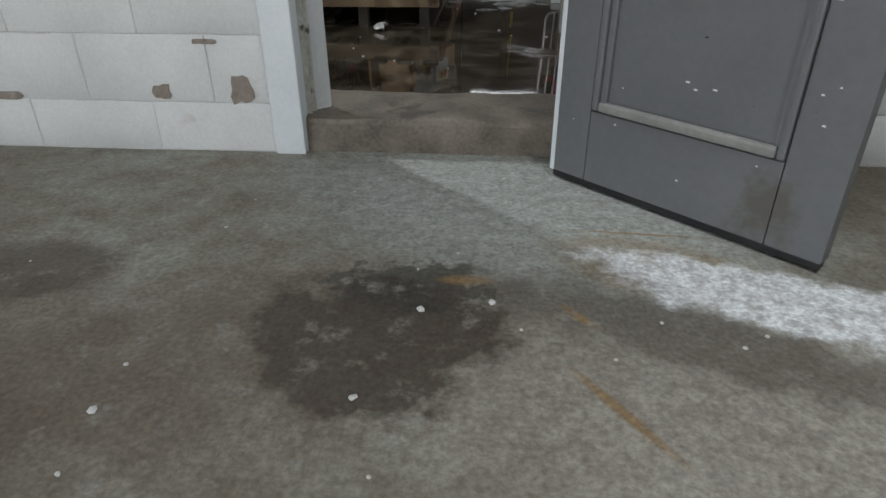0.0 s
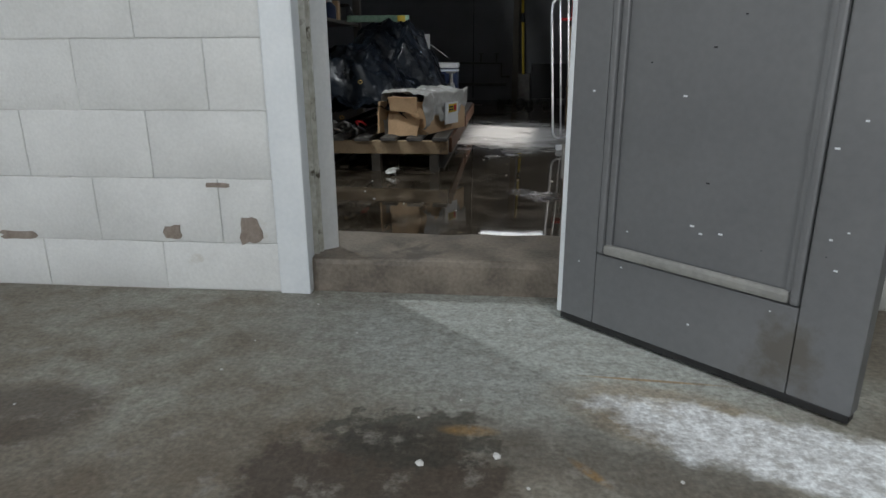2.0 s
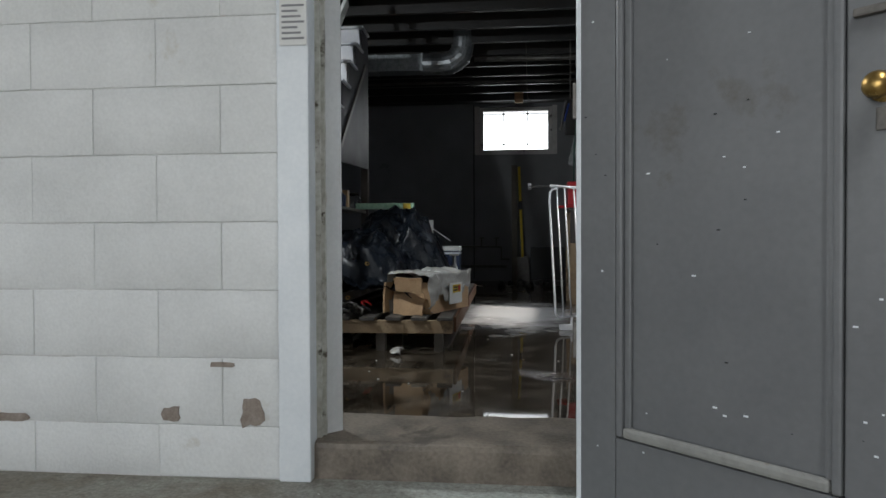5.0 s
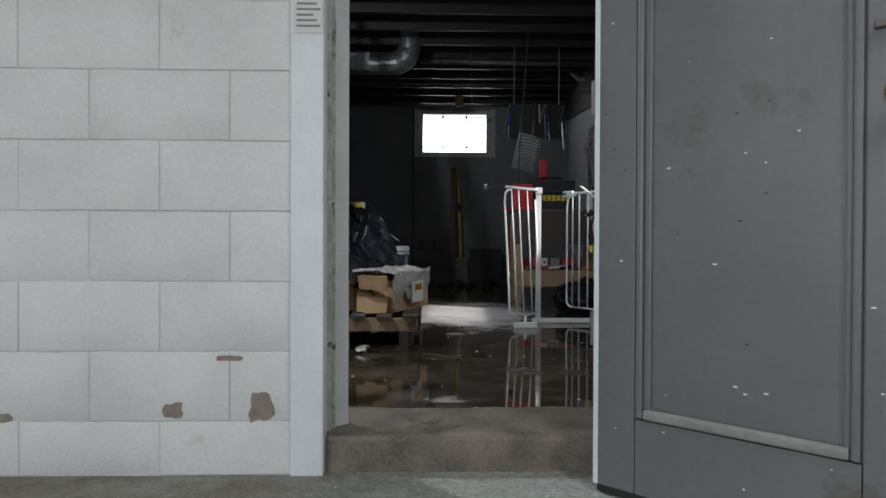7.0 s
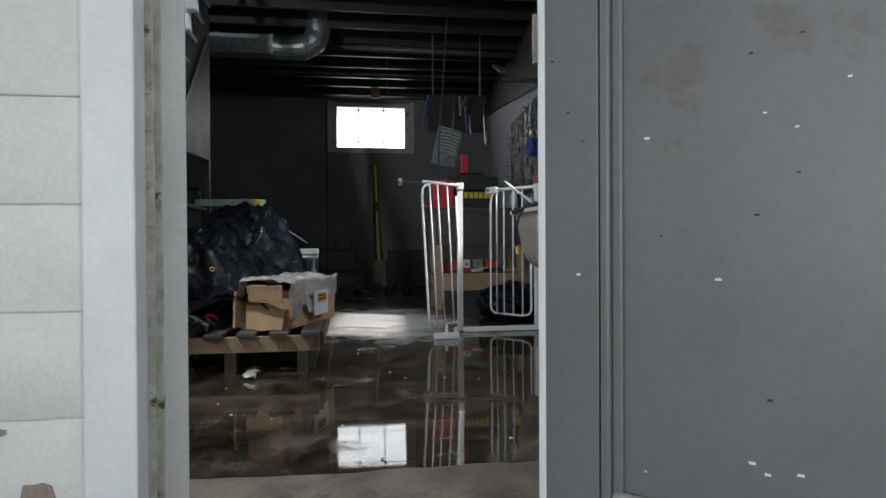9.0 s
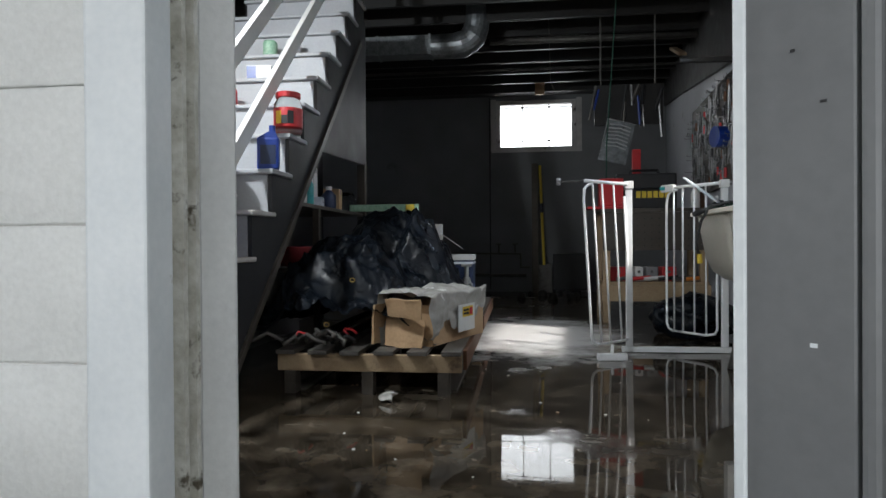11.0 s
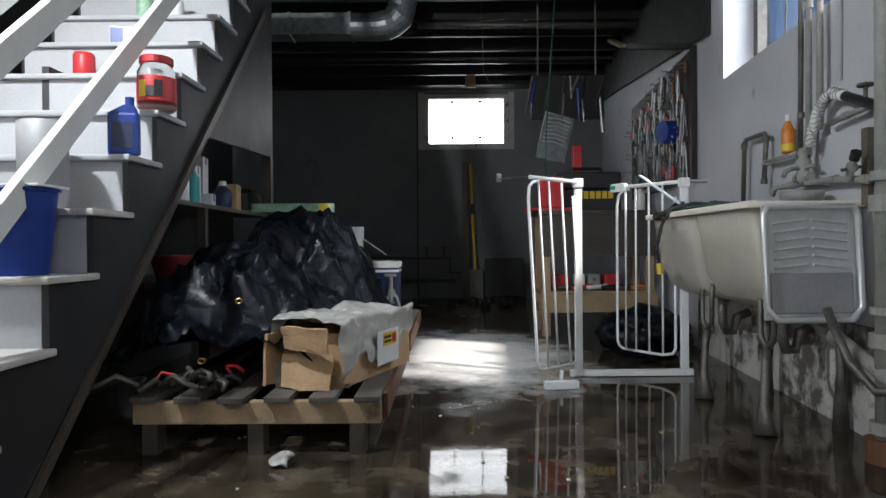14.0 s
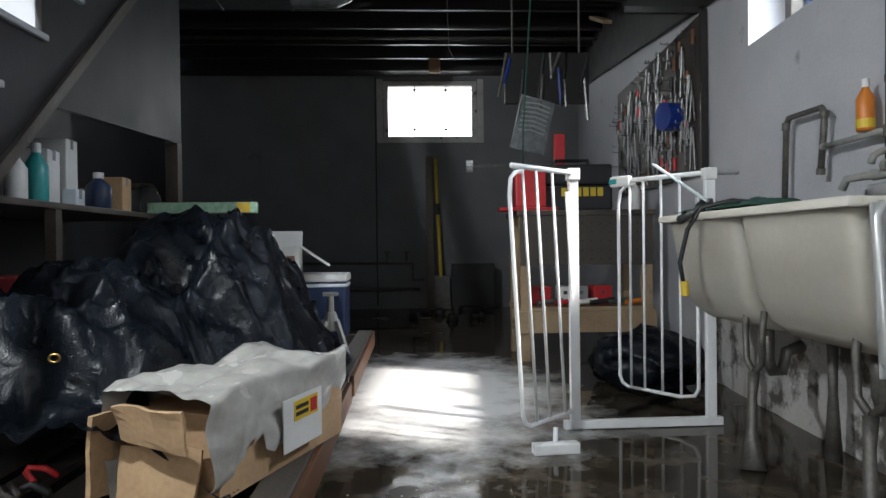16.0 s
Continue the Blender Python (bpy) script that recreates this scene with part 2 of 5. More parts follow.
M = dict(
    white_block=mat("white_painted_block", (0.62, 0.63, 0.62), (0.80, 0.81, 0.80), 0.65, scale=3, fine=90, bump=0.5, vary=0.03, stain=(0.55, 0.525, 0.46), stain_scale=2.4, stain_edge=0.65),
    mortar=mat("painted_mortar", (0.50, 0.495, 0.48), (0.78, 0.78, 0.77), 0.8, scale=5, fine=60, bump=0.7, stain=(0.24, 0.22, 0.18), stain_scale=4, stain_edge=0.60),
    bare=mat("bare_block", (0.20, 0.16, 0.13), (0.36, 0.31, 0.27), 0.9, scale=30, fine=150, bump=0.8),
    casing=mat("white_trim_paint", (0.66, 0.70, 0.73), (0.80, 0.83, 0.85), 0.45, scale=5, fine=60, bump=0.15, stain=(0.42, 0.40, 0.34), stain_scale=9, stain_edge=0.68),
    stop=mat("grimy_trim_paint", (0.36, 0.35, 0.29), (0.74, 0.74, 0.70), 0.6, scale=14, fine=60, bump=0.6, stain=(0.10, 0.085, 0.06), stain_scale=13, stain_edge=0.60),
    jamb_grey=mat("pale_jamb_paint", (0.55, 0.56, 0.56), (0.72, 0.73, 0.73), 0.5, scale=4, fine=60, bump=0.25, stain=(0.22, 0.21, 0.20), stain_scale=7, stain_edge=0.68),
    old_plank=mat("weathered_plank", (0.07, 0.06, 0.048), (0.16, 0.135, 0.105), 0.7, scale=5, fine=60, bump=0.3),
    door_grey=mat("grey_door_paint", (0.13, 0.135, 0.14), (0.175, 0.18, 0.185), 0.42, scale=2.5, fine=50, bump=0.12, stain=(0.115, 0.108, 0.095), stain_scale=2.2, stain_edge=0.60),
    sill=mat("worn_sill_concrete", (0.085, 0.07, 0.055), (0.27, 0.23, 0.185), 0.6, scale=7, fine=70, bump=0.6, stain=(0.09, 0.075, 0.06), stain_scale=4, stain_edge=0.58),
    dry=dry_floor_mat(),
    wet=wet_floor_mat(),
    grey_wall=mat("grey_painted_block", (0.42, 0.43, 0.46), (0.54, 0.55, 0.58), 0.6, scale=2, fine=60, bump=0.35, stain=(0.24, 0.235, 0.23), stain_scale=2.2, stain_edge=0.62),
    dark_wall=mat("dark_shade_grey", (0.03, 0.03, 0.033), (0.055, 0.055, 0.06), 0.5, scale=2, fine=50, bump=0.2),
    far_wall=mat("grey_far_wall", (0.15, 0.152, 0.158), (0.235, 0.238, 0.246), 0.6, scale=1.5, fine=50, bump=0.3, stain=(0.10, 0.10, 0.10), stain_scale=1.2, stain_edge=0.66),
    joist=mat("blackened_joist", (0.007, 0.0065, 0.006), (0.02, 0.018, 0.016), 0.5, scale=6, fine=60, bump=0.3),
    stair=mat("grey_stair_paint", (0.36, 0.37, 0.39), (0.45, 0.46, 0.48), 0.5, scale=3, fine=60, bump=0.15, stain=(0.22, 0.2, 0.18), stain_scale=6, stain_edge=0.7),
    tread=mat("worn_lit_tread_paint", (0.40, 0.38, 0.36), (0.56, 0.54, 0.51), 0.5, scale=6, fine=60, bump=0.2, stain=(0.25, 0.22, 0.19), stain_scale=5, stain_edge=0.66),
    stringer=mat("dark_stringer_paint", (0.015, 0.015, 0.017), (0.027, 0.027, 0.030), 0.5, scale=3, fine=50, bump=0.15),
    newel=mat("dark_newel_paint", (0.085, 0.085, 0.09), (0.13, 0.13, 0.135), 0.5, scale=4, fine=60, bump=0.2, stain=(0.06, 0.055, 0.05), stain_scale=6, stain_edge=0.66),
    rail=mat("white_rail_paint", (0.68, 0.68, 0.65), (0.82, 0.82, 0.79), 0.45, scale=4, fine=50, bump=0.15),
    white_metal=mat("white_enamel_tube", (0.74, 0.75, 0.76), (0.82, 0.83, 0.84), 0.3, scale=6, fine=40, bump=0.03),
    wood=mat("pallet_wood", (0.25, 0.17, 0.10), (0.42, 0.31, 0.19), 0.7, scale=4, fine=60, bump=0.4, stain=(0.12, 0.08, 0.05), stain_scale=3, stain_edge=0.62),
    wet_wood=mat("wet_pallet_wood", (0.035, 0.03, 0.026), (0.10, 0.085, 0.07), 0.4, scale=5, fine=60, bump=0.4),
    deck=mat("wet_deck_board", (0.05, 0.046, 0.042), (0.15, 0.135, 0.12), 0.5, scale=5, fine=70, bump=0.4),
    stud=mat("pine_stud", (0.28, 0.16, 0.08), (0.42, 0.26, 0.14), 0.7, scale=5, fine=50, bump=0.3),
    orange_wood=mat("orange_veneer", (0.42, 0.20, 0.06), (0.58, 0.30, 0.10), 0.4, scale=3, fine=30, bump=0.05),
    tarp=crinkled_sheet_mat(),
    clear_wrap=mat("cloudy_plastic_wrap", (0.33, 0.32, 0.29), (0.58, 0.57, 0.54), 0.25, scale=6, fine=25, bump=0.6),
    cardboard=mat("torn_cardboard", (0.38, 0.24, 0.13), (0.56, 0.38, 0.22), 0.85, scale=5, fine=60, bump=0.3),
    galv=mat("galvanised_sheet", (0.14, 0.15, 0.155), (0.34, 0.36, 0.37), 0.45, metal=0.8, scale=14, fine=50, bump=0.2),
    cast=mat("painted_cast_iron", (0.20, 0.20, 0.19), (0.33, 0.33, 0.31), 0.55, scale=8, fine=60, bump=0.35, stain=(0.12, 0.09, 0.06), stain_scale=8, stain_edge=0.63),
    iron=mat("grimy_iron", (0.07, 0.065, 0.06), (0.18, 0.17, 0.155), 0.5, metal=0.5, scale=12, fine=70, bump=0.4),
    sink=mat("cream_sink_enamel", (0.68, 0.65, 0.57), (0.80, 0.77, 0.69), 0.35, scale=4, fine=40, bump=0.1, stain=(0.22, 0.19, 0.15), stain_scale=4.5, stain_edge=0.67),
    alu=mat("aluminium_tray", (0.50, 0.51, 0.51), (0.66, 0.67, 0.67), 0.36, metal=0.45, scale=6, fine=40, bump=0.15),
    blue=mat("blue_plastic", (0.007, 0.03, 0.19), (0.010, 0.045, 0.29), 0.35, scale=4, fine=30, bump=0.03),
    navy=mat("navy_plastic", (0.010, 0.020, 0.055), (0.018, 0.032, 0.085), 0.4, scale=4, fine=30, bump=0.05),
    red=mat("red_plastic", (0.42, 0.02, 0.025), (0.58, 0.03, 0.035), 0.4, scale=4, fine=30, bump=0.03),
    darkred=mat("dark_red_cloth", (0.16, 0.012, 0.016), (0.24, 0.02, 0.024), 0.9, scale=10, fine=90, bump=0.4),
    black=mat("black_plastic", (0.010, 0.010, 0.011), (0.02, 0.02, 0.022), 0.45, scale=4, fine=40, bump=0.1),
    grey_plastic=mat("grey_plastic", (0.22, 0.22, 0.23), (0.32, 0.32, 0.33), 0.5, scale=4, fine=40, bump=0.1),
    white=mat("white_plastic", (0.66, 0.66, 0.65), (0.78, 0.78, 0.77), 0.45, scale=4, fine=40, bump=0.05),
    paper=mat("white_paper", (0.62, 0.62, 0.60), (0.74, 0.74, 0.72), 0.85, scale=6, fine=60, bump=0.1),
    ink=mat("grey_print", (0.20, 0.20, 0.21), (0.28, 0.28, 0.29), 0.85, scale=6, fine=60, bump=0.0),
    yellow=mat("yellow_paint", (0.60, 0.42, 0.03), (0.74, 0.53, 0.05), 0.5, scale=5, fine=40, bump=0.05),
    green=mat("dark_green_fabric", (0.010, 0.055, 0.035), (0.02, 0.09, 0.06), 0.7, scale=8, fine=80, bump=0.4),
    teal=mat("teal_plastic", (0.02, 0.26, 0.26), (0.04, 0.36, 0.35), 0.4, scale=5, fine=40, bump=0.03),
    pale_green=mat("pale_green_print", (0.16, 0.36, 0.22), (0.45, 0.62, 0.48), 0.5, scale=25, fine=60, bump=0.0),
    amber=mat("amber_woven_shade", (0.26, 0.10, 0.014), (0.42, 0.18, 0.035), 0.7, scale=20, fine=120, bump=0.5),
    brown=mat("brown_trim", (0.10, 0.045, 0.02), (0.16, 0.07, 0.035), 0.6, scale=8, fine=60, bump=0.2),
    brass=mat("worn_brass", (0.32, 0.20, 0.06), (0.48, 0.32, 0.11), 0.3, metal=0.9, scale=12, fine=60, bump=0.05),
    steel=mat("tool_steel", (0.07, 0.07, 0.07), (0.24, 0.24, 0.24), 0.35, metal=0.8, scale=20, fine=60, bump=0.1),
    frame_white=mat("weathered_window_frame", (0.45, 0.43, 0.41), (0.64, 0.62, 0.60), 0.6, scale=8, fine=50, bump=0.3, stain=(0.12, 0.10, 0.09), stain_scale=8, stain_edge=0.6),
    brown_peg=mat("pegboard", (0.045, 0.038, 0.032), (0.075, 0.063, 0.052), 0.6, scale=5, fine=60, bump=0.1),
    flaking=mat("flaking_whitewash", (0.34, 0.33, 0.31), (0.58, 0.57, 0.55), 0.8, scale=5, fine=50, bump=0.6, stain=(0.10, 0.09, 0.08), stain_scale=3.5, stain_edge=0.52),
    outside=glow_mat("bright_outside", (0.93, 0.97, 1.0), 2.2),
    glass=glass_mat("window_glass"),
    dusty_glass=glass_mat("dusty_window_glass", (0.22, 0.28, 0.36), 0.08),
    jar_glass=glass_mat("jar_glass", (0.85, 0.88, 0.86), 0.08),
    orange=mat("orange_plastic", (0.55, 0.16, 0.02), (0.70, 0.24, 0.04), 0.4, scale=5, fine=40, bump=0.03),
    lid_white=mat("cloudy_lid", (0.5, 0.55, 0.6), (0.62, 0.67, 0.72), 0.4, scale=5, fine=40, bump=0.05),
)

# ---- builders ----


def add_mesh(name, bm, material, parent=None, label="", smooth=False):
    me = bpy.data.meshes.new(name)
    if smooth:
        for f in bm.faces:
            f.smooth = True
    bm.to_mesh(me)
    bm.free()
    me.materials.append(material)
    ob = new(name, me)
    if parent:
        ob.parent = parent
    if label:
        ob["label"] = label
    return ob


def part(name, bm, material, parent, label="", smooth=False):
    return add_mesh(name, bm, material, parent, label, smooth)


def thing(name, place=(0, 0, 0), turn=0.0, label="", category="", group="", tilt=(0, 0)):
    ob = new(name)
    ob.empty_display_size = 0.05
    ob.matrix_world = pose(*place, tilt[0], tilt[1], turn)
    return tagged(ob, label, category, group)


def box(bm, x0, x1, y0, y1, z0, z1, bev=0.0, m=None):
    g = bmesh.ops.create_cube(bm, size=1.0)
    vs = g["verts"]
    mm = Matrix.Translation(((x0 + x1) / 2, (y0 + y1) / 2, (z0 + z1) / 2)) @ Matrix.Diagonal((x1 - x0, y1 - y0, z1 - z0, 1))
    bmesh.ops.transform(bm, matrix=(m @ mm if m else mm), verts=vs)
    if bev:
        es = {e for v in vs for e in v.link_edges}
        bmesh.ops.bevel(bm, geom=list(es), offset=bev, segments=2, profile=0.6, affect="EDGES")
    return bm


def bx(*a, bev=0.0, m=None):
    return box(bmesh.new(), *a, bev=bev, m=m)


def tube(points, r, seg=10, closed=False):
    """A round bar along points, with mitred rings."""
    bm = bmesh.new()
    pts = [Vector(p) for p in points]
    rings = []
    n = len(pts)
    up = None
    for i, p in enumerate(pts):
        a = pts[i - 1] if i or closed else None
        b = pts[(i + 1) % n] if i < n - 1 or closed else None
        d = ((p - a).normalized() if a is not None else Vector()) + ((b - p).normalized() if b is not None else Vector())
        d = d.normalized() if d.length > 1e-6 else (p - a).normalized()
        if up is None:
            up = Vector((0, 0, 1)) if abs(d.z) < 0.9 else Vector((1, 0, 0))
        s = d.cross(up).normalized()
        up = s.cross(d).normalized()
        rad = r[i] if isinstance(r, (list, tuple)) else r
        rings.append([bm.verts.new(p + (s * math.cos(2 * math.pi * k / seg) + up * math.sin(2 * math.pi * k / seg)) * rad) for k in range(seg)])
    for i in range(n if closed else n - 1):
        A, B = rings[i], rings[(i + 1) % n]
        for k in range(seg):
            bm.faces.new((A[k], A[(k + 1) % seg], B[(k + 1) % seg], B[k]))
    if not closed:
        bm.faces.new(rings[0])
        bm.faces.new(rings[-1][::-1])
    bmesh.ops.recalc_face_normals(bm, faces=bm.faces)
    return bm


def lathe(profile, seg=20, place=(0, 0, 0)):
    """A turned body from (radius, height) pairs."""
    bm = bmesh.new()
    rings = [[bm.verts.new((place[0] + r * math.cos(2 * math.pi * k / seg), place[1] + r * math.sin(2 * math.pi * k / seg), place[2] + z)) for k in range(seg)] for r, z in profile]
    for A, B in zip(rings, rings[1:]):
        for k in range(seg):
            bm.faces.new((A[k], A[(k + 1) % seg], B[(k + 1) % seg], B[k]))
    bm.faces.new(rings[0][::-1])
    bm.faces.new(rings[-1])
    return bm


def prism(poly, lo, hi, axis="x"):
    """A polygon drawn out along an axis."""
    bm = bmesh.new()

    def at(u, v, w):
        return {"x": (w, u, v), "y": (u, w, v), "z": (u, v, w)}[axis]
    A = [bm.verts.new(at(u, v, lo)) for u, v in poly]
    B = [bm.verts.new(at(u, v, hi)) for u, v in poly]
    n = len(poly)
    for k in range(n):
        bm.faces.new((A[k], A[(k + 1) % n], B[(k + 1) % n], B[k]))
    bm.faces.new(A[::-1])
    bm.faces.new(B)
    bmesh.ops.recalc_face_normals(bm, faces=bm.faces)
    return bm


def rough_up(bm, amount, scale, seed=0.0):
    for v in bm.verts:
        v.co += noise.noise_vector(v.co * scale + Vector((seed, seed * 2, -seed))) * amount
    return bm


def setting(name, bm, material, label, category="wall"):
    return tagged(add_mesh(name, bm, material), label, category, kind="structure")


def text_mesh(words, size, thick=0.001):
    cu = bpy.data.curves.new("words", "FONT")
    cu.body, cu.size, cu.extrude, cu.align_x, cu.align_y = words, size, thick, "CENTER", "CENTER"
    tmp = bpy.data.objects.new("words", cu)
    scene.collection.objects.link(tmp)
    me = bpy.data.meshes.new_from_object(tmp.evaluated_get(bpy.context.evaluated_depsgraph_get()))
    bpy.data.objects.remove(tmp)
    bm = bmesh.new()
    bm.from_mesh(me)
    return bm

# ---- setting ----


def xr(y):
    """The right wall of the flooded room runs slightly askew."""
    return 2.15 + 0.083 * (y - 5.4)


CEIL, FAR = 3.86, 13.30
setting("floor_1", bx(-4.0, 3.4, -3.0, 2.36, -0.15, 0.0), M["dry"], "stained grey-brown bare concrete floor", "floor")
wet_bm = bmesh.new()
bmesh.ops.create_grid(wet_bm, x_segments=60, y_segments=90, size=1.0)
for v in wet_bm.verts:
    v.co = Vector((-0.25 + v.co.x * 3.4, 7.98 + v.co.y * 5.33, 0.003 * noise.noise(v.co * 3)))
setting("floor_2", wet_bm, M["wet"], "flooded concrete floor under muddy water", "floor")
setting("foundation", bx(-3.7, 3.2, 2.6, 13.6, -0.3, -0.02), M["sill"], "concrete slab under the flooded floor", "floor")

# wall between the rooms: thick, with the doorway through it
setting("wall_door_left", bx(-4.0, -0.557, 2.337, 2.67, 0, 3.4), M["mortar"], "white painted concrete block wall")
setting("wall_door_right", bx(0.70, 3.4, 2.337, 2.67, 0, 3.4), M["mortar"], "white painted concrete block wall")
setting("wall_door_top", bx(-0.60, 0.70, 2.345, 2.67, 2.62, 3.4), M["white_block"], "white painted wall above the doorway")
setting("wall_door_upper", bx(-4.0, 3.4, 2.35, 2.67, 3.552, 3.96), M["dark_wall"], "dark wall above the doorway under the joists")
setting("wall_jamb_left", prism([(-0.556, 2.472), (-0.424, 2.472), (-0.379, 2.522), (-0.379, 2.53), (-0.556, 2.53)], 0, 2.62, "z"), M["jamb_grey"], "pale painted door reveal with scuffs")
setting("wall_jamb_right", bx(0.66, 0.70, 2.34, 2.668, 0, 2.62), M["casing"], "white painted door reveal")
sill_bm = bx(-0.466, 0.659, 2.36, 2.76, -0.1, 0.13, bev=0.022)
bmesh.ops.subdivide_edges(sill_bm, edges=[e for e in sill_bm.edges if e.calc_length() > 0.3], cuts=14, use_grid_fill=True)
rough_up(sill_bm, 0.008, 7.0)
setting("sill", sill_bm, M["sill"], "worn raised concrete door sill, damp", "sill")

# other walls of the first room, opened at the unseen rear for the fill
for nm, a in (("wall_west", (-4.15, -4.0, -3.0, 2.8)), ("wall_east", (3.4, 3.55, -3.0, 2.8))):
    setting(nm, bx(*a, 0, 3.4), M["white_block"], "white painted block wall")
setting("wall_south_left", bx(-4.0, -3.8, -3.15, -3.0, 0, 3.4), M["white_block"], "white painted block wall")
setting("wall_south_right", bx(-1.25, 3.4, -3.15, -3.0, 0, 3.4), M["white_block"], "white painted block wall")
setting("wall_south_top", bx(-3.8, -1.25, -3.15, -3.0, 2.55, 3.4), M["white_block"], "white painted wall above an opening")
setting("ceiling_1", bx(-4.15, 3.55, -3.15, 2.67, 3.4, 3.55), M["far_wall"], "plain painted ceiling", "ceiling")

# walls of the flooded room
WX0, WX1, WZ0, WZ1 = -0.236, 1.218, 2.617, 3.527
far = bmesh.new()
box(far, -3.6, WX0, FAR, FAR + 0.3, 0, CEIL)
box(far, WX1, 3.15, FAR, FAR + 0.3, 0, CEIL)
box(far, WX0, WX1, FAR, FAR + 0.3, 0, WZ0)
box(far, WX0, WX1, FAR, FAR + 0.3, WZ1, CEIL)
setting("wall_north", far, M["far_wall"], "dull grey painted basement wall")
RY0, RY1, RZ0, RZ1 = 5.3, 7.33, 2.20, 3.58


def right_piece(bm, y0, y1, z0, z1, off=0.0, thick=0.32):
    a = [(xr(y0) + off, y0), (xr(y1) + off, y1), (xr(y1) + off + thick, y1), (xr(y0) + off + thick, y0)]
    p = prism(a, z0, z1, "z")
    me = bpy.data.meshes.new("tmp")
    p.to_mesh(me)
    p.free()
    bm.from_mesh(me)


rw = bmesh.new()
right_piece(rw, 2.81, RY0, 0, CEIL)
right_piece(rw, RY1, FAR, 0, CEIL)
right_piece(rw, RY0, RY1, 0, RZ0)
right_piece(rw, RY0, RY1, RZ1, CEIL)
setting("wall_right", rw, M["grey_wall"], "light grey painted block wall with stains")
# unseen left side closed by a wall, its shade put into the dark colour
lw = bmesh.new()
box(lw, -3.75, -3.55, 2.81, FAR + 0.3, 0, CEIL)
setting("wall_left", lw, M["dark_wall"], "dark basement wall, its shade put into the colour")
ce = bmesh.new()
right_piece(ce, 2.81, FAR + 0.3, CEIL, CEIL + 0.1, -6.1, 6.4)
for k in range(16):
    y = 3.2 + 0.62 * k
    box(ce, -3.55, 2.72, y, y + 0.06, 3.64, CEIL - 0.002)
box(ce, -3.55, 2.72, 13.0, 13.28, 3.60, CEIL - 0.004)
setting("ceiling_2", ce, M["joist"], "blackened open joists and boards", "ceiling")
setting("backdrop", bx(-5.5, 6.5, 16.5, 16.55, 0, 8.5), M["outside"], "overexposed daylight outside the window", "backdrop")


def barred_window(name, place, turn, w, h, label, bars_v=2, frame_m="frame_white", pane_m="glass"):
    win = tagged(thing(name, place, turn, label, "window"), kind="structure")
    t = 0.075
    fr = bmesh.new()
    box(fr, -w / 2, -w / 2 + t, -0.05, 0.05, 0, h, bev=0.006)
    box(fr, w / 2 - t, w / 2, -0.05, 0.05, 0, h, bev=0.006)
    box(fr, -w / 2 + t + 0.001, w / 2 - t - 0.001, -0.05, 0.05, h - t, h, bev=0.006)
    box(fr, -w / 2 + t + 0.001, w / 2 - t - 0.001, -0.05, 0.05, 0, t * 0.7, bev=0.006)
    part("window_frame", fr, M[frame_m], win)
    pane = part("pane", bx(-w / 2 + t, w / 2 - t, 0.02, 0.028, t * 0.7, h - t), M[pane_m], win)
    pane.visible_shadow = False
    for z in (0.16, h - 0.13):
        part("bar", tube([(-w / 2 + t, -0.02, z), (w / 2 - t, -0.02, z)], 0.007, 6), M["iron"], win)
    for k in range(bars_v):
        x = -w / 2 + w * (k + 1) / (bars_v + 1)
        part("bar", tube([(x, -0.025, 0.04), (x, -0.025, h - t)], 0.007, 6), M["iron"], win)
        for z in (0.16, h - 0.13):
            part("clip", bx(x - 0.022, x + 0.022, -0.04, -0.012, z - 0.018, z + 0.018, bev=0.003), M["iron"], win)
    return win


barred_window("window_1", ((WX0 + WX1) / 2, FAR + 0.06, WZ0), 0, WX1 - WX0 - 0.004, WZ1 - WZ0 - 0.004, "overexposed barred basement window with weathered frame")
barred_window("window_2", (xr(6.315) + 0.28, 6.315, RZ0), -94.7, RY1 - RY0 - 0.02, RZ1 - RZ0 - 0.004, "small barred basement window set high in a wall", 3, "iron", "dusty_glass")
# pale surround round the far window
sr = bmesh.new()
box(sr, WX0 - 0.10, WX0 - 0.002, FAR - 0.02, FAR - 0.002, WZ0 - 0.05, WZ1 + 0.02)
box(sr, WX1 + 0.002, WX1 + 0.10, FAR - 0.02, FAR - 0.002, WZ0 - 0.05, WZ1 + 0.02)
box(sr, WX0, WX1, FAR - 0.02, FAR - 0.002, WZ0 - 0.05, WZ0 - 0.002)
setting("trim", rough_up(sr, 0.004, 9), M["frame_white"], "patchy pale surround of a basement window", "trim")

# door casing
cas = bmesh.new()
box(cas, -0.555, -0.44, 2.318, 2.40, 0, 2.62, bev=0.006)
setting("trim_casing", cas, M["casing"], "chipped white door casing", "trim")
st = bmesh.new()
for x1, y0, y1, z0 in ((-0.450, 2.402, 2.412, 0.0), (-0.428, 2.413, 2.428, 0.0), (-0.446, 2.429, 2.439, 0.0), (-0.418, 2.440, 2.454, 0.132), (-0.436, 2.455, 2.470, 0.132)):
    sb_ = bx(-0.467, x1, y0, y1, z0, 2.62)
    bmesh.ops.subdivide_edges(sb_, edges=[e for e in sb_.edges if e.calc_length() > 1], cuts=70)
    rough_up(sb_, 0.0025, 14, y0)
    me_ = bpy.data.meshes.new("tmp")
    sb_.to_mesh(me_)
    sb_.free()
    st.from_mesh(me_)
setting("trim_stop", st, M["stop"], "grimy weathered moulding of a door frame", "trim")
cas2 = bmesh.new()
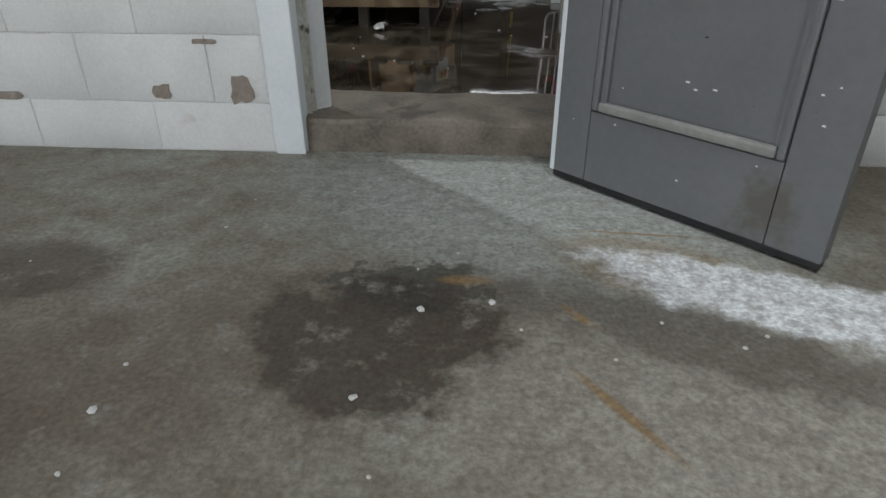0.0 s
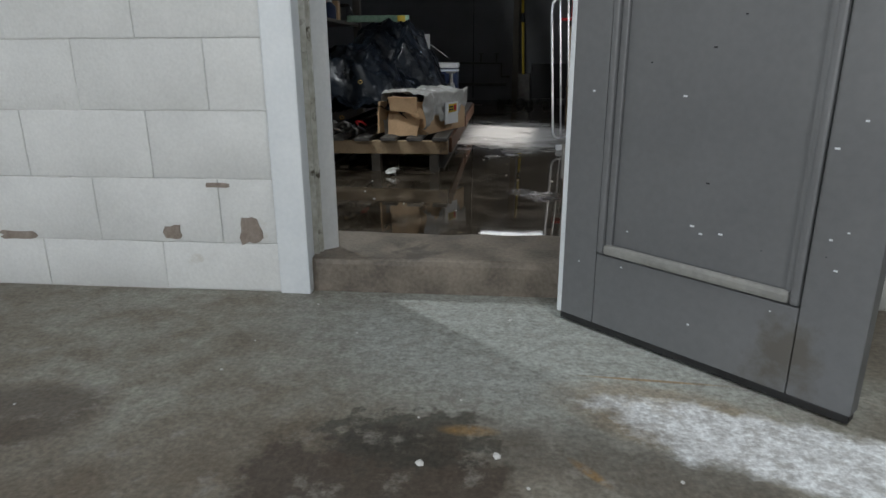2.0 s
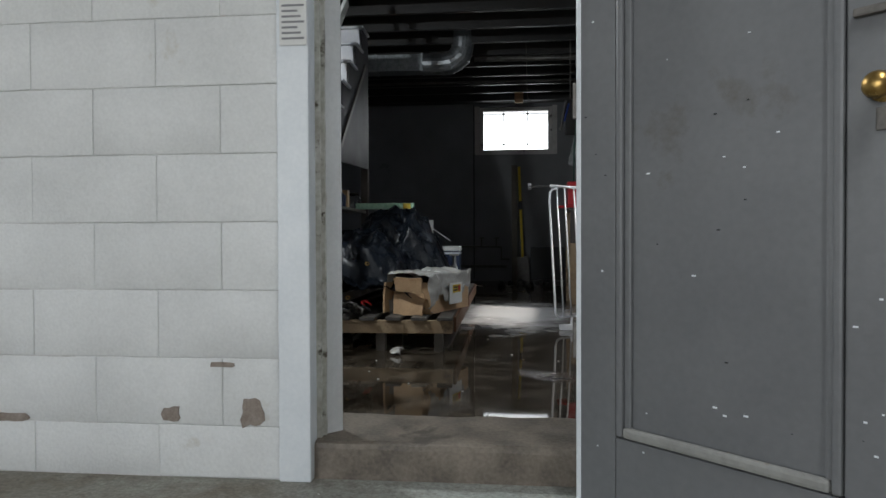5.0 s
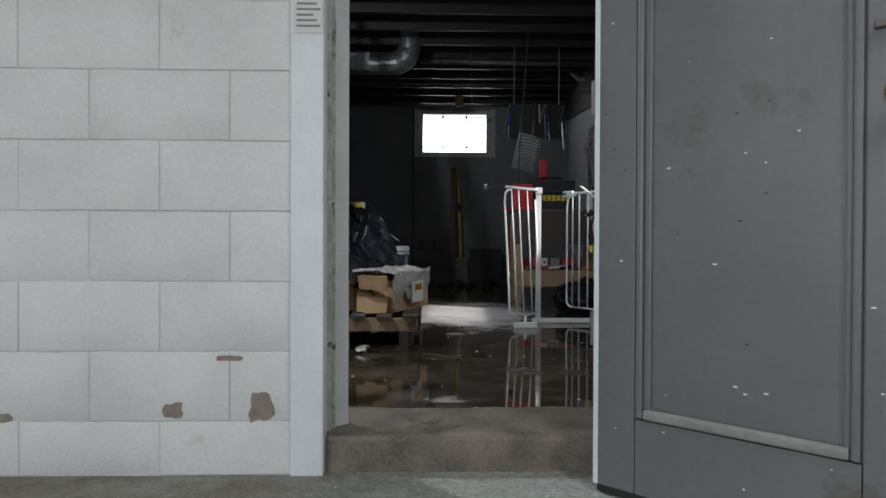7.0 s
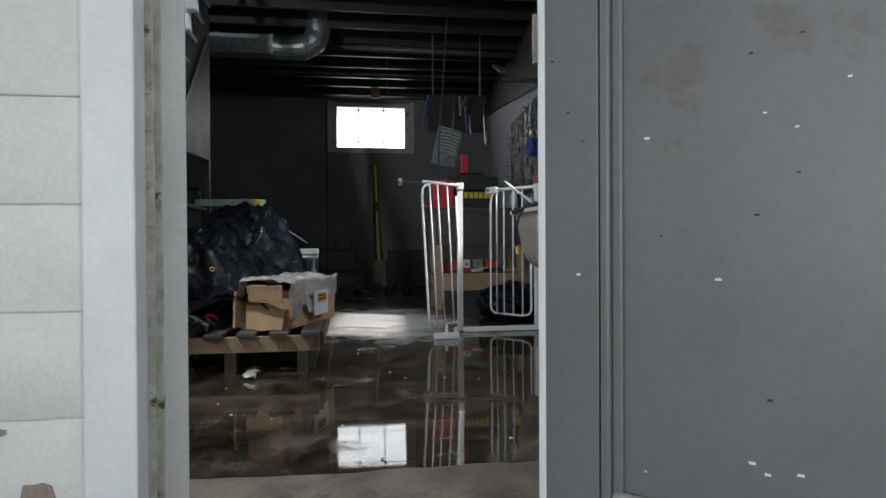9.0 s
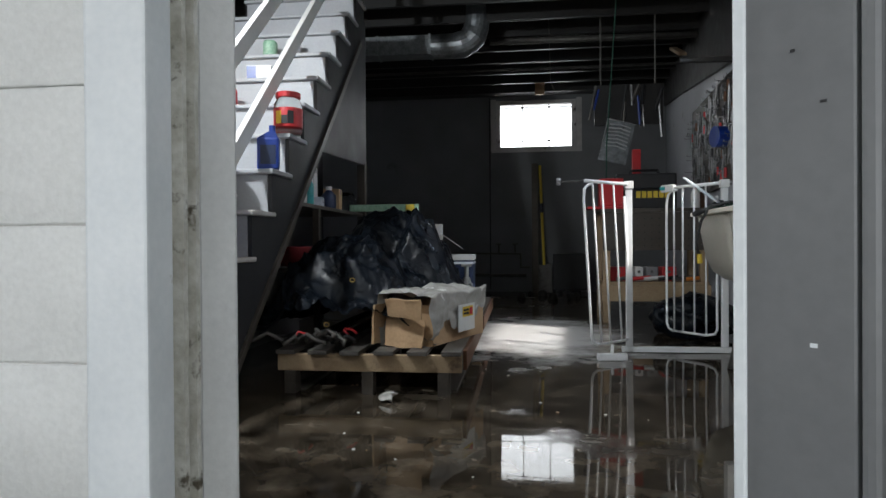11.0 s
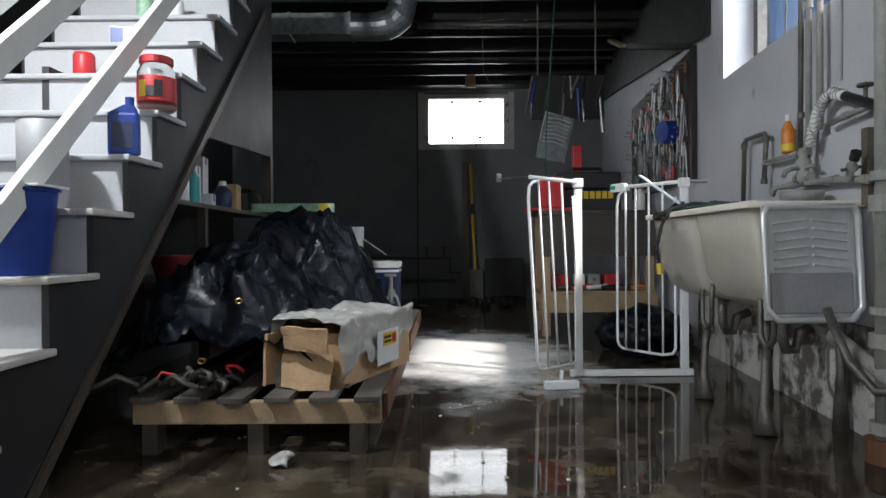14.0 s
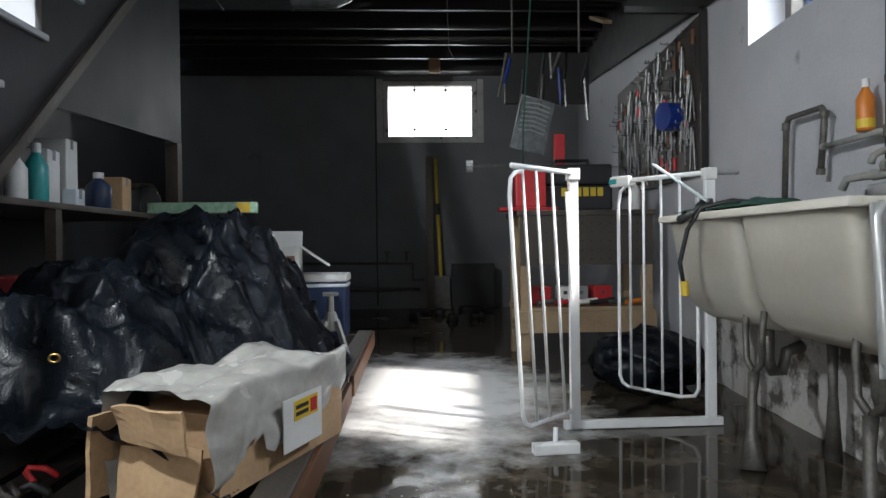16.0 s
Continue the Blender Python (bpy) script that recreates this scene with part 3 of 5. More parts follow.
box(cas2, 0.646, 0.659, 2.52, 2.60, 0.132, 2.62, bev=0.004)
box(cas2, 0.545, 0.66, 2.225, 2.338, 0, 2.62, bev=0.004)
setting("trim_right", cas2, M["casing"], "white painted door stop", "trim")

# ---- the door ----
DH = 2.5
DW, DT = 0.885, 0.052
door = tagged(thing("door_1", (0.502, 2.2075, 0.03), -43.9, "open grey painted wooden panel door, chipped and stained", "door"), kind="structure")
PX0, PX1, PZ0, PZ1 = 0.138, 0.735, 0.236, 1.72


def door_face(name, x0, x1, z0, z1, y0=-DT, y1=0.0, bev=0.004, m=M["door_grey"], label=""):
    return part(name, bx(x0, x1, y0, y1, z0, z1, bev=bev), m, door, label)


door_face("stile", 0.0, PX0 - 0.002, 0, DH)
door_face("stile", PX1 + 0.002, DW, 0, DH)
door_face("rail", PX0, PX1, 0, PZ0 - 0.002)
door_face("rail", PX0, PX1, PZ1 + 0.002, 1.87)
door_face("rail", PX0, PX1, DH - 0.14, DH)
door_face("panel", PX0, PX1, PZ0, PZ1, -DT + 0.018, -0.018, 0.0)
door_face("panel", PX0, PX1, 1.872, DH - 0.142, -DT + 0.018, -0.018, 0.0)
for x0, x1 in ((PX0 + 0.002, PX0 + 0.024), (PX1 - 0.024, PX1 - 0.002)):
    part("moulding", bx(x0, x1, -DT - 0.006, -DT + 0.017, PZ0 + 0.002, PZ1 - 0.002, bev=0.007), M["door_grey"], door)
for x0, x1 in ((PX0 + 0.025, PX0 + 0.048), (PX1 - 0.040, PX1 - 0.025)):
    part("inner_bead", bx(x0, x1, -DT + 0.004, -DT + 0.0175, PZ0 + 0.03, PZ1 - 0.002, bev=0.005), M["door_grey"], door)
part("moulding", bx(PX0 + 0.026, PX1 - 0.026, -DT - 0.008, -DT + 0.017, PZ0 + 0.002, PZ0 + 0.034, bev=0.010), M["cast"], door, "worn pale bottom moulding")
part("edge_strip", bx(-0.006, 0.012, -DT - 0.0025, -0.004, 0.0, DH, bev=0.004), M["casing"], door, "white strip along the hinge edge")
part("door_sweep", bx(0.004, DW - 0.004, -DT + 0.006, -0.006, -0.024, -0.001, bev=0.004), M["black"], door, "black strip along the bottom edge")
knob = part("knob", lathe([(0.030, 0), (0.030, 0.004), (0.011, 0.006), (0.011, 0.022), (0.024, 0.034), (0.030, 0.050), (0.024, 0.064), (0.008, 0.070)], 24), M["brass"], door, "tarnished brass knob", True)
knob.matrix_basis = pose(0.808, -DT, 1.145, 90, 0, 0)
part("keyhole_plate", bx(0.793, 0.822, -DT - 0.004, -DT + 0.001, 1.055, 1.105, bev=0.003), M["iron"], door, "dark keyhole plate")
part("latch", bx(0.752, 0.850, -DT - 0.02, -DT, 1.305, 1.325, bev=0.006), M["iron"], door, "rusty iron latch bar")
for z in (0.45, 1.2, 2.2):
    part("hinge", tube([(-0.012, -DT + 0.004, z), (-0.012, -DT + 0.004, z + 0.11)], 0.009, 8), M["iron"], door)
for k in range(44):
    random.seed(100 + k)
    x, z, s = random.uniform(0.03, 0.86), random.uniform(0.05, 1.7), random.uniform(0.0015, 0.0042)
    inset = -DT + 0.0175 if PX0 < x < PX1 and z > PZ0 else -DT
    if PX0 - 0.01 <= x <= PX0 + 0.055 or PX1 - 0.045 <= x <= PX1 + 0.01 or PZ0 - 0.01 < z < PZ0 + 0.05:
        continue
    part("chip", bx(x - s * random.uniform(0.6, 2), x + s, inset - 0.0012, inset, z - s * 0.6, z + s * 0.6), M["casing"] if k % 3 else M["black"], door)

# notice on the casing
sign = thing("notice", (-0.492, 2.316, 1.53), 0, "white printed safety notice with a red prohibition sign", "sign")
part("sheet", bx(-0.048, 0.048, -0.003, 0, 0, 0.26), M["paper"], sign)
ring = [(0.028 * math.cos(a), -0.0045, 0.195 + 0.028 * math.sin(a)) for a in [2 * math.pi * k / 20 for k in range(20)]]
part("ring", tube(ring, 0.003, 6, True), M["red"], sign)
part("ring_bar", tube([(-0.02, -0.0045, 0.215), (0.02, -0.0045, 0.175)], 0.0025, 6), M["red"], sign)
for k in range(7):
    part("print", bx(-0.04, 0.04 - 0.012 * (k % 3), -0.0042, -0.003, 0.02 + 0.019 * k, 0.027 + 0.019 * k), M["ink"], sign)
# paint flaked off the blocks
for x0, x1, z0, z1, sd in ((-0.70, -0.612, 0.185, 0.295, 1), (-1.0, -0.92, 0.20, 0.255, 2), (-1.66, -1.50, 0.185, 0.22, 3), (-0.82, -0.72, 0.40, 0.418, 4)):
    random.seed(sd)
    nn = 14
    poly = []
    for k in range(nn):
        a = 2 * math.pi * k / nn
        c, s = math.cos(a), math.sin(a)
        q = max(abs(c), abs(s)) * random.uniform(0.95, 1.35)
        poly.append(((x0 + x1) / 2 + (x1 - x0) / 2 * c / q, (z0 + z1) / 2 + (z1 - z0) / 2 * s / q))
    setting("bare_patch", prism(poly, 2.3298, 2.3335, "y"), M["bare"], "bare block where paint has flaked", "patch")

# white crumbs of paint on the first floor
for k in range(34):
    random.seed(300 + k)
    cr = bmesh.new()
    r = random.uniform(0.003, 0.007) if k > 3 else 0.011
    bmesh.ops.create_icosphere(cr, subdivisions=1, radius=r)
    rough_up(cr, r * 0.5, 60, k)
    for v in cr.verts:
        v.co.z *= 0.5
    ob = add_mesh("paint_crumb", cr, M["paper"])
    px, py = ((-0.49, 0.95), (0.0, 1.02), (0.27, 1.37), (0.1, 1.33))[k] if k < 4 else (random.uniform(-1.3, 1.3), random.uniform(0.5, 2.25))
    ob.matrix_world = pose(px, py, r * 0.35)
    tagged(ob, "small white flake of paint on the floor", "debris", "paint flakes")

# the first room stands a little further along than it was drawn
for ob in list(scene.objects):
    n = ob.name
    if ob.parent is None and (n.startswith(("floor_1", "wall_door", "wall_jamb", "sill", "wall_west", "wall_east", "wall_south", "ceiling_1", "trim_", "door_1", "notice", "bare_patch", "paint_crumb", "tube_light", "garage"))):
        ob.location.y += 0.23

# ---- stairs ----
SX0, SX1 = -2.46, -1.35
stairs = tagged(thing("stairs", (0, 0, 0), 0, "grey painted wooden basement stairs with worn treads", "stairs"), kind="structure")
RISE, RUN, SY = 0.272, 0.302, 4.14
NST = 12
for i in range(NST):
    y, z = SY + RUN * i, RISE * (i + 1)
    part("riser", bx(SX0 + 0.02, SX1 - 0.03, y, y + 0.02, z - RISE + 0.001, z - 0.032), M["stair"], stairs)
    # lower four treads: paler, warmer paint holds the light falling on them
    part("tread", bx(SX0, SX1 + 0.02, y - 0.035, y + RUN + 0.018, z - 0.03, z, bev=0.01), M["tread"] if i < 4 else M["stair"], stairs)
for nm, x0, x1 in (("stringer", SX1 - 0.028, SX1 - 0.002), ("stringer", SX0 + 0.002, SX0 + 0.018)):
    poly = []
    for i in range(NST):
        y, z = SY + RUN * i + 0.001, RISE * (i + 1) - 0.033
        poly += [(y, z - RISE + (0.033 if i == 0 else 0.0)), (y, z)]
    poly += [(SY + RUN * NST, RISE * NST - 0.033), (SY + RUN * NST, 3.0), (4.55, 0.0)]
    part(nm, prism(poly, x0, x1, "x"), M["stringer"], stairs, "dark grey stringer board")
# edge strip along the stringer's lower edge
part("edge_strip", prism([(4.56, 0.0), (4.62, 0.0), (7.6, 2.82), (7.56, 2.86)], SX1 + 0.001, SX1 + 0.02, "x"), M["wet_wood"], stairs, "bare dark wooden strip")
part("panel", prism([(6.28, 1.62), (7.93, 1.70), (7.93, 3.15), (7.75, 3.15)], SX1 - 0.06, SX1 - 0.03, "x"), M["stringer"], stairs, "dark grey panel closing the stairs' side")
part("post", bx(SX1 - 0.11, SX1 - 0.03, 7.86, 7.94, 0, 1.70), M["wet_wood"], stairs, "dark wooden post")
newel = tagged(add_mesh("newel_post", bx(-1.297, -1.187, 3.985, 4.095, 0, 1.31, bev=0.006), M["newel"]), "square grey painted newel post at the stair foot", "post")


def rail(y0, z0, y1, z1, x, label):
    d = Vector((0, y1 - y0, z1 - z0))
    bm = bx(-0.02, 0.02, 0, d.length, -0.05, 0.05, bev=0.005)
    ob = add_mesh("handrail", bm, M["rail"])
    ob.matrix_world = pose(x, y0, z0, math.degrees(math.atan2(d.z, d.y)), 0, 0)
    return tagged(ob, label, "handrail", "stair rails")


rail(4.31, 0.72, 7.2, 3.44, -1.46, "white painted lower stair rail board")
rail(4.31, 1.30, 6.6, 3.38, -1.46, "white painted upper stair rail board")
rail(4.5, 0.86, 7.0, 3.2, -2.50, "white painted lower stair rail board")
rail(4.5, 1.44, 6.5, 3.36, -2.50, "white painted upper stair rail board")

tagged(add_mesh("rail_post", bx(-2.55, -2.47, 4.47, 4.55, 0, 1.52, bev=0.005), M["newel"]), "dark grey post carrying stair rails", "post")

# lampshade, tilted over the newel
shade = thing("lampshade", (-1.222, 4.04, 1.265), 0, "tilted amber woven lampshade with brown trim set over a post", "lampshade", tilt=(3, -15))
sb = bmesh.new()
seg = 36
for (ra, za), (rb, zb) in (((0.112, 0.02), (0.128, 0.255)), ((0.125, 0.255), (0.109, 0.02))):
    A = [sb.verts.new((ra * math.cos(2 * math.pi * k / seg), ra * math.sin(2 * math.pi * k / seg), za)) for k in range(seg)]
    B = [sb.verts.new((rb * math.cos(2 * math.pi * k / seg), rb * math.sin(2 * math.pi * k / seg), zb)) for k in range(seg)]
    for k in range(seg):
        sb.faces.new((A[k], A[(k + 1) % seg], B[(k + 1) % seg], B[k]))
part("shade", sb, M["amber"], shade, "", True)
for r, z in ((0.112, 0.02), (0.128, 0.255)):
    part("trim", tube([(r * math.cos(2 * math.pi * k / seg), r * math.sin(2 * math.pi * k / seg), z) for k in range(seg)], 0.009, 6, True), M["brown"] if z < 0.1 else M["rail"], shade)
part("spider", tube([(-0.124, 0, 0.25), (0.124, 0, 0.25)], 0.003, 6), M["steel"], shade)
rag = rough_up(bx(-0.035, 0.035, -0.012, 0.012, -0.13, 0.02, bev=0.01), 0.012, 30, 3)
ob = add_mesh("rag", rag, M["darkred"], None, "", True)
ob.matrix_world = pose(-1.155, 4.02, 1.27, 0, 0, 30)
tagged(ob, "dark red rag hanging from a newel post", "rag")

orange = tagged(add_mesh("veneer_panel", bx(-2.80, -2.76, 4.9, 6.36, 1.74, 3.2, bev=0.004), M["orange_wood"]), "orange wood veneer panel beside the stairs", "panel")
tagged(add_mesh("stud_post", bx(-2.80, -2.70, 5.0, 5.1, 0, 1.738), M["stud"]), "rough brown wooden stud", "post")
tagged(add_mesh("stud_post", bx(-2.80, -2.70, 6.22, 6.32, 0, 1.738), M["stud"]), "rough brown wooden stud", "post")
# ---- pallets ----


def pallet(place, w, d, label):
    """Deck boards run lengthwise over cross bearers; the front bearer shows."""
    p = thing("pallet", place, 0, label, "pallet", "pallets on the floor")
    for k, y in enumerate((0.0, d / 2 - 0.03, d - 0.06)):
        # front bearer in paler wood, its lamplight put into the colour; others darker
        part("bearer", bx(0, w, y, y + 0.05, 0.135, 0.235, bev=0.006), M["wood"] if k == 0 else M["wet_wood"], p, "worn front bearer, paler for the light on it" if k == 0 else "")
        for x in (0.04, w / 2 - 0.04, w - 0.14):
            part("foot", bx(x, x + 0.07, y + 0.002, y + 0.09, -0.003, 0.133, bev=0.004), M["wet_wood"], p)
    n = 6
    for k in range(n):
        random.seed(60 + k)
        x = k * (w - 0.115) / (n - 1)
        b = bx(x, x + 0.115, -random.uniform(0.015, 0.06), d + 0.01, 0.237, 0.262, bev=0.004)
        part("deck_board", b, M["deck"], p)
    part("side_board", bx(w + 0.002, w + 0.025, 0.07, d, 0.14, 0.255, bev=0.004), M["brown"], p, "reddish brown side board")
    for x in (0.05, w - 0.13):
        part("base_board", bx(x, x + 0.09, 0.1, d - 0.1, -0.004, 0.016), M["wet_wood"], p)
    return p


pallet((-1.25, 5.16, 0.002), 1.10, 1.72, "wet wooden pallet loaded with bags and a box")
pallet((-1.25, 6.96, 0.002), 1.10, 1.92, "wet reddish wooden pallet behind a black tarp")

# ---- black plastic sheet over a heap ----
tb = bmesh.new()
NX, NY = 130, 170
hx0, hx1, hy0, hy1 = -1.62, -0.16, 5.28, 7.75
grid = []
for j in range(NY + 1):
    row = []
    for i in range(NX + 1):
        u, v = i / NX, j / NY
        x, y = hx0 + (hx1 - hx0) * u, hy0 + (hy1 - hy0) * v
        g1 = math.exp(-(abs((x + 0.80) / 0.47) ** 3.6 + abs((y - 6.72) / 0.72) ** 4))
        g2 = math.exp(-(((x + 1.02) / 0.48) ** 4 + ((y - 5.95) / 0.52) ** 4))
        g3 = math.exp(-(((x + 0.95) / 0.5) ** 4 + ((y - 5.5) / 0.30) ** 4))
        h = max(0.79 * g1, 0.55 * g2, 0.24 * g3)
        q = Vector((x * 2.6, y * 2.6, 0.0))
        sw = x * 0.9 + y * 0.55 + 0.35 * noise.noise(q * 0.8)
        f1 = 1 - abs(noise.noise(Vector((sw * 3.2, (y - x) * 0.9, 2.0))) * 2)
        f2 = 1 - abs(noise.noise(Vector((x * 1.6 - y * 0.8, y * 6.0 + x * 2.0, h * 3 + 5.0))) * 2)
        f3 = 1 - abs(noise.noise(q * 3.5 + Vector((2, 9, h * 5))) * 2)
        h += min(h * 2, 0.35) * (0.30 * f1 ** 2 + 0.20 * f2 ** 2 + 0.10 * f3 ** 2 - 0.16)
        dx = noise.noise(q * 1.5 + Vector((11, 0, h * 3))) * 0.06
        row.append(tb.verts.new((x + dx, y + noise.noise(q * 1.7 + Vector((0, 13, h * 3))) * 0.06, 0.268 + h)))
    grid.append(row)
for j in range(NY):
    for i in range(NX):
        tb.faces.new((grid[j][i], grid[j][i + 1], grid[j + 1][i + 1], grid[j + 1][i]))
drop = [f for f in tb.faces if max(v.co.z for v in f.verts) < 0.285]
bmesh.ops.delete(tb, geom=drop, context="FACES")
tarp = tagged(thing("tarp_heap", (0, 0, 0), 0, "crumpled glossy black plastic tarp over a heap on a pallet", "tarp"))
part("sheet", tb, M["tarp"], tarp, "", True)
for x, y, z in ((-0.86, 5.42, 0.66), (-0.98, 5.26, 0.40), (-0.62, 6.1, 0.62)):
    r = [(x + 0.016 * math.cos(2 * math.pi * k / 14), y, z + 0.012 * math.sin(2 * math.pi * k / 14)) for k in range(14)]
    part("grommet", tube(r, 0.004, 6, True), M["brass"], tarp, "brass grommet")

# ---- torn cardboard box in plastic ----
cb = thing("wrapped_box", (-0.52, 5.23, 0.266), -21, "torn cardboard box wrapped in crumpled clear plastic on a pallet", "box")
BW, BD, BH = 0.36, 0.84, 0.32
wrap = bmesh.new()
box(wrap, -BW / 2, BW / 2, 0.03, BD, 0.002, BH)
bmesh.ops.delete(wrap, geom=[f for f in wrap.faces if f.normal.y < -0.5], context="FACES")
bmesh.ops.subdivide_edges(wrap, edges=wrap.edges[:], cuts=16, use_grid_fill=True)
for v in wrap.verts:
    nv = noise.noise_vector(v.co * 5.0)
    n2 = noise.noise_vector(v.co * 16.0)
    v.co += Vector((nv.x * 0.035 + n2.x * 0.022, nv.y * 0.03, (nv.z * 0.05 + n2.z * 0.022) if v.co.z > 0.05 else 0))
    v.co.z -= 0.06 * max(0, (0.3 - v.co.y)) if v.co.z > 0.2 else 0
bmesh.ops.delete(wrap, geom=[f for f in wrap.faces if f.calc_center_median().x > 0.15 and f.calc_center_median().z < 0.10 + 0.10 * noise.noise(f.calc_center_median() * 6)], context="FACES")
part("wrap", wrap, M["clear_wrap"], cb, "cloudy crumpled plastic", True)
inner = bmesh.new()
box(inner, -BW / 2 + 0.015, BW / 2 - 0.015, 0.10, BD - 0.02, 0.004, BH - 0.07)
part("carton", rough_up(inner, 0.006, 8), M["cardboard"], cb)
for nm, a, tl in (("flap", (-BW / 2 - 0.005, -BW / 2 + 0.01, 0.0, 0.16, 0.01, 0.25), (0, 0, 4)), ("flap", (-0.12, 0.13, 0.02, 0.03, 0.01, 0.17), (-14, 0, 6)), ("flap", (-0.10, 0.17, 0.05, 0.06, 0.17, 0.29), (16, 0, -8))):
    f = bx(*a)
    bmesh.ops.subdivide_edges(f, edges=f.edges[:], cuts=4, use_grid_fill=True)
    ob = part(nm, rough_up(f, 0.018, 9, a[0]), M["cardboard"], cb, "torn cardboard flap")
    ob.matrix_basis = pose(0, 0, 0, *tl)
part("label_sheet", bx(BW / 2 + 0.022, BW / 2 + 0.026, 0.36, 0.60, 0.06, 0.23), M["paper"], cb, "white printed label")
part("label_patch", bx(BW / 2 + 0.0265, BW / 2 + 0.028, 0.42, 0.57, 0.15, 0.215), M["yellow"], cb, "yellow printed patch")
part("label_mark", bx(BW / 2 + 0.0282, BW / 2 + 0.030, 0.52, 0.56, 0.16, 0.205), M["red"], cb, "red mark")
for k in range(2):
    part("label_print", bx(BW / 2 + 0.0282, BW / 2 + 0.030, 0.43, 0.505, 0.165 + 0.022 * k, 0.178 + 0.022 * k), M["black"], cb)

# loose scraps, straps and tools at the pallet's front corner
for k in range(16):
    random.seed(500 + k)
    x, y = random.uniform(-1.22, -0.72), random.uniform(5.08, 5.32)
    a = random.uniform(0, 6.28)
    L = random.uniform(0.08, 0.26)
    pts = [(x + math.cos(a) * L * s + 0.03 * math.sin(5 * s + k), y + math.sin(a) * L * s * 0.4, 0.285 + 0.05 * math.sin(3.1 * s) * random.uniform(0.3, 1) + 0.012 * (k % 5)) for s in (0, 0.25, 0.5, 0.75, 1)]
    m = M["red"] if k in (3, 9) else (M["iron"] if k % 3 else M["black"])
    tagged(add_mesh("strap", tube(pts, random.uniform(0.007, 0.014), 7), m, None, "", True), "crumpled strap lying on a wet pallet", "strap", "straps and scraps")
for k in range(5):
    random.seed(540 + k)
    s = bmesh.new()
    bmesh.ops.create_icosphere(s, subdivisions=3, radius=0.05)
    rough_up(s, 0.05, 14, k)
    for v in s.verts:
        v.co.z *= 0.6
    ob = add_mesh("plastic_scrap", s, M["clear_wrap"], None, "", True)
    ob.matrix_world = pose((-0.55, -0.27, -0.22, -0.3, -0.28)[k], (5.02, 6.35, 6.55, 6.75, 6.15)[k], (0.03, 0.29, 0.29, 0.29, 0.28)[k], 0, 0, 40 * k)
    tagged(ob, "crumpled scrap of clear plastic", "scrap", "plastic scraps")

# jack stand on the pallet
js = thing("jack_stand", (-0.32, 7.55, 0.266), 10, "grey steel jack stand standing on a pallet", "jack stand")
for sx, sy in ((-1, -1), (1, -1), (1, 1), (-1, 1)):
    part("leg", tube([(sx * 0.11, sy * 0.11, 0), (sx * 0.035, sy * 0.035, 0.24)], [0.016, 0.022], 6), M["cast"], js)
part("collar", lathe([(0.055, 0.18), (0.05, 0.24), (0.035, 0.29), (0.03, 0.30)], 12), M["cast"], js)
part("post", tube([(0, 0, 0.29), (0, 0, 0.40)], 0.022, 10), M["cast"], js)
part("saddle", bx(-0.05, 0.05, -0.03, 0.03, 0.40, 0.425, bev=0.008), M["cast"], js)

# cooler
co_ = thing("cooler", (-0.52, 8.60, 0.004), 0, "navy plastic cooler with a white lid", "cooler")
part("body", bx(-0.20, 0.20, -0.16, 0.16, 0.262, 0.70, bev=0.02), M["navy"], co_)
part("band", bx(-0.206, 0.206, -0.166, 0.166, 0.66, 0.685, bev=0.006), M["lid_white"], co_, "pale band")
part("lid", bx(-0.21, 0.21, -0.17, 0.17, 0.702, 0.765, bev=0.018), M["white"], co_, "white lid")
part("handle", tube([(-0.21, -0.12, 0.62), (-0.23, -0.12, 0.72), (-0.23, 0.12, 0.72), (-0.21, 0.12, 0.62)], 0.008, 8), M["white"], co_)

# open white carton behind the heap
oc = thing("open_carton", (-0.86, 8.3, 0.002), 6, "open white cardboard carton with flaps up", "carton")
part("body", bx(-0.22, 0.22, -0.17, 0.17, 0.264, 0.98, bev=0.006), M["paper"], oc)
part("flap", bx(0.0, 0.26, -0.17, 0.17, 0, 0.006), M["paper"], oc).matrix_basis = pose(0.22, 0, 0.98, 0, 35, 0)
part("flap", bx(-0.22, 0.22, 0, 0.14, 0, 0.006), M["paper"], oc).matrix_basis = pose(0, 0.17, 0.98, 60, 0, 0)
tagged(add_mesh("wood_post", bx(-0.66, -0.60, 7.78, 7.86, 0.265, 0.92, bev=0.004), M["brown"]), "short dark wooden post behind a heap", "post")

# ---- baby gates ----
gate = thing("safety_gate", (0, 0, 0), 0, "white tubular metal safety gate standing open on wet floor", "gate")
GH = 1.375
PL, PR = Vector((1.06, 6.79, 0)), Vector((1.80, 6.80, 0))
part("base_bar", bx(0, (PR - PL).length + 0.12, -0.02, 0.02, 0.0, 0.045, bev=0.006), M["white_metal"], gate).matrix_basis = pose(PL.x - 0.06, PL.y, 0.002, 0, 0, 0.8)
for p in (PL, PR):
    part("post", bx(p.x - 0.026, p.x + 0.026, p.y - 0.018, p.y + 0.018, 0.047, GH, bev=0.006), M["white_metal"], gate)
    part("bracket", bx(p.x - 0.035, p.x + 0.035, p.y - 0.026, p.y + 0.026, GH - 0.06, GH + 0.005, bev=0.008), M["white"], gate)


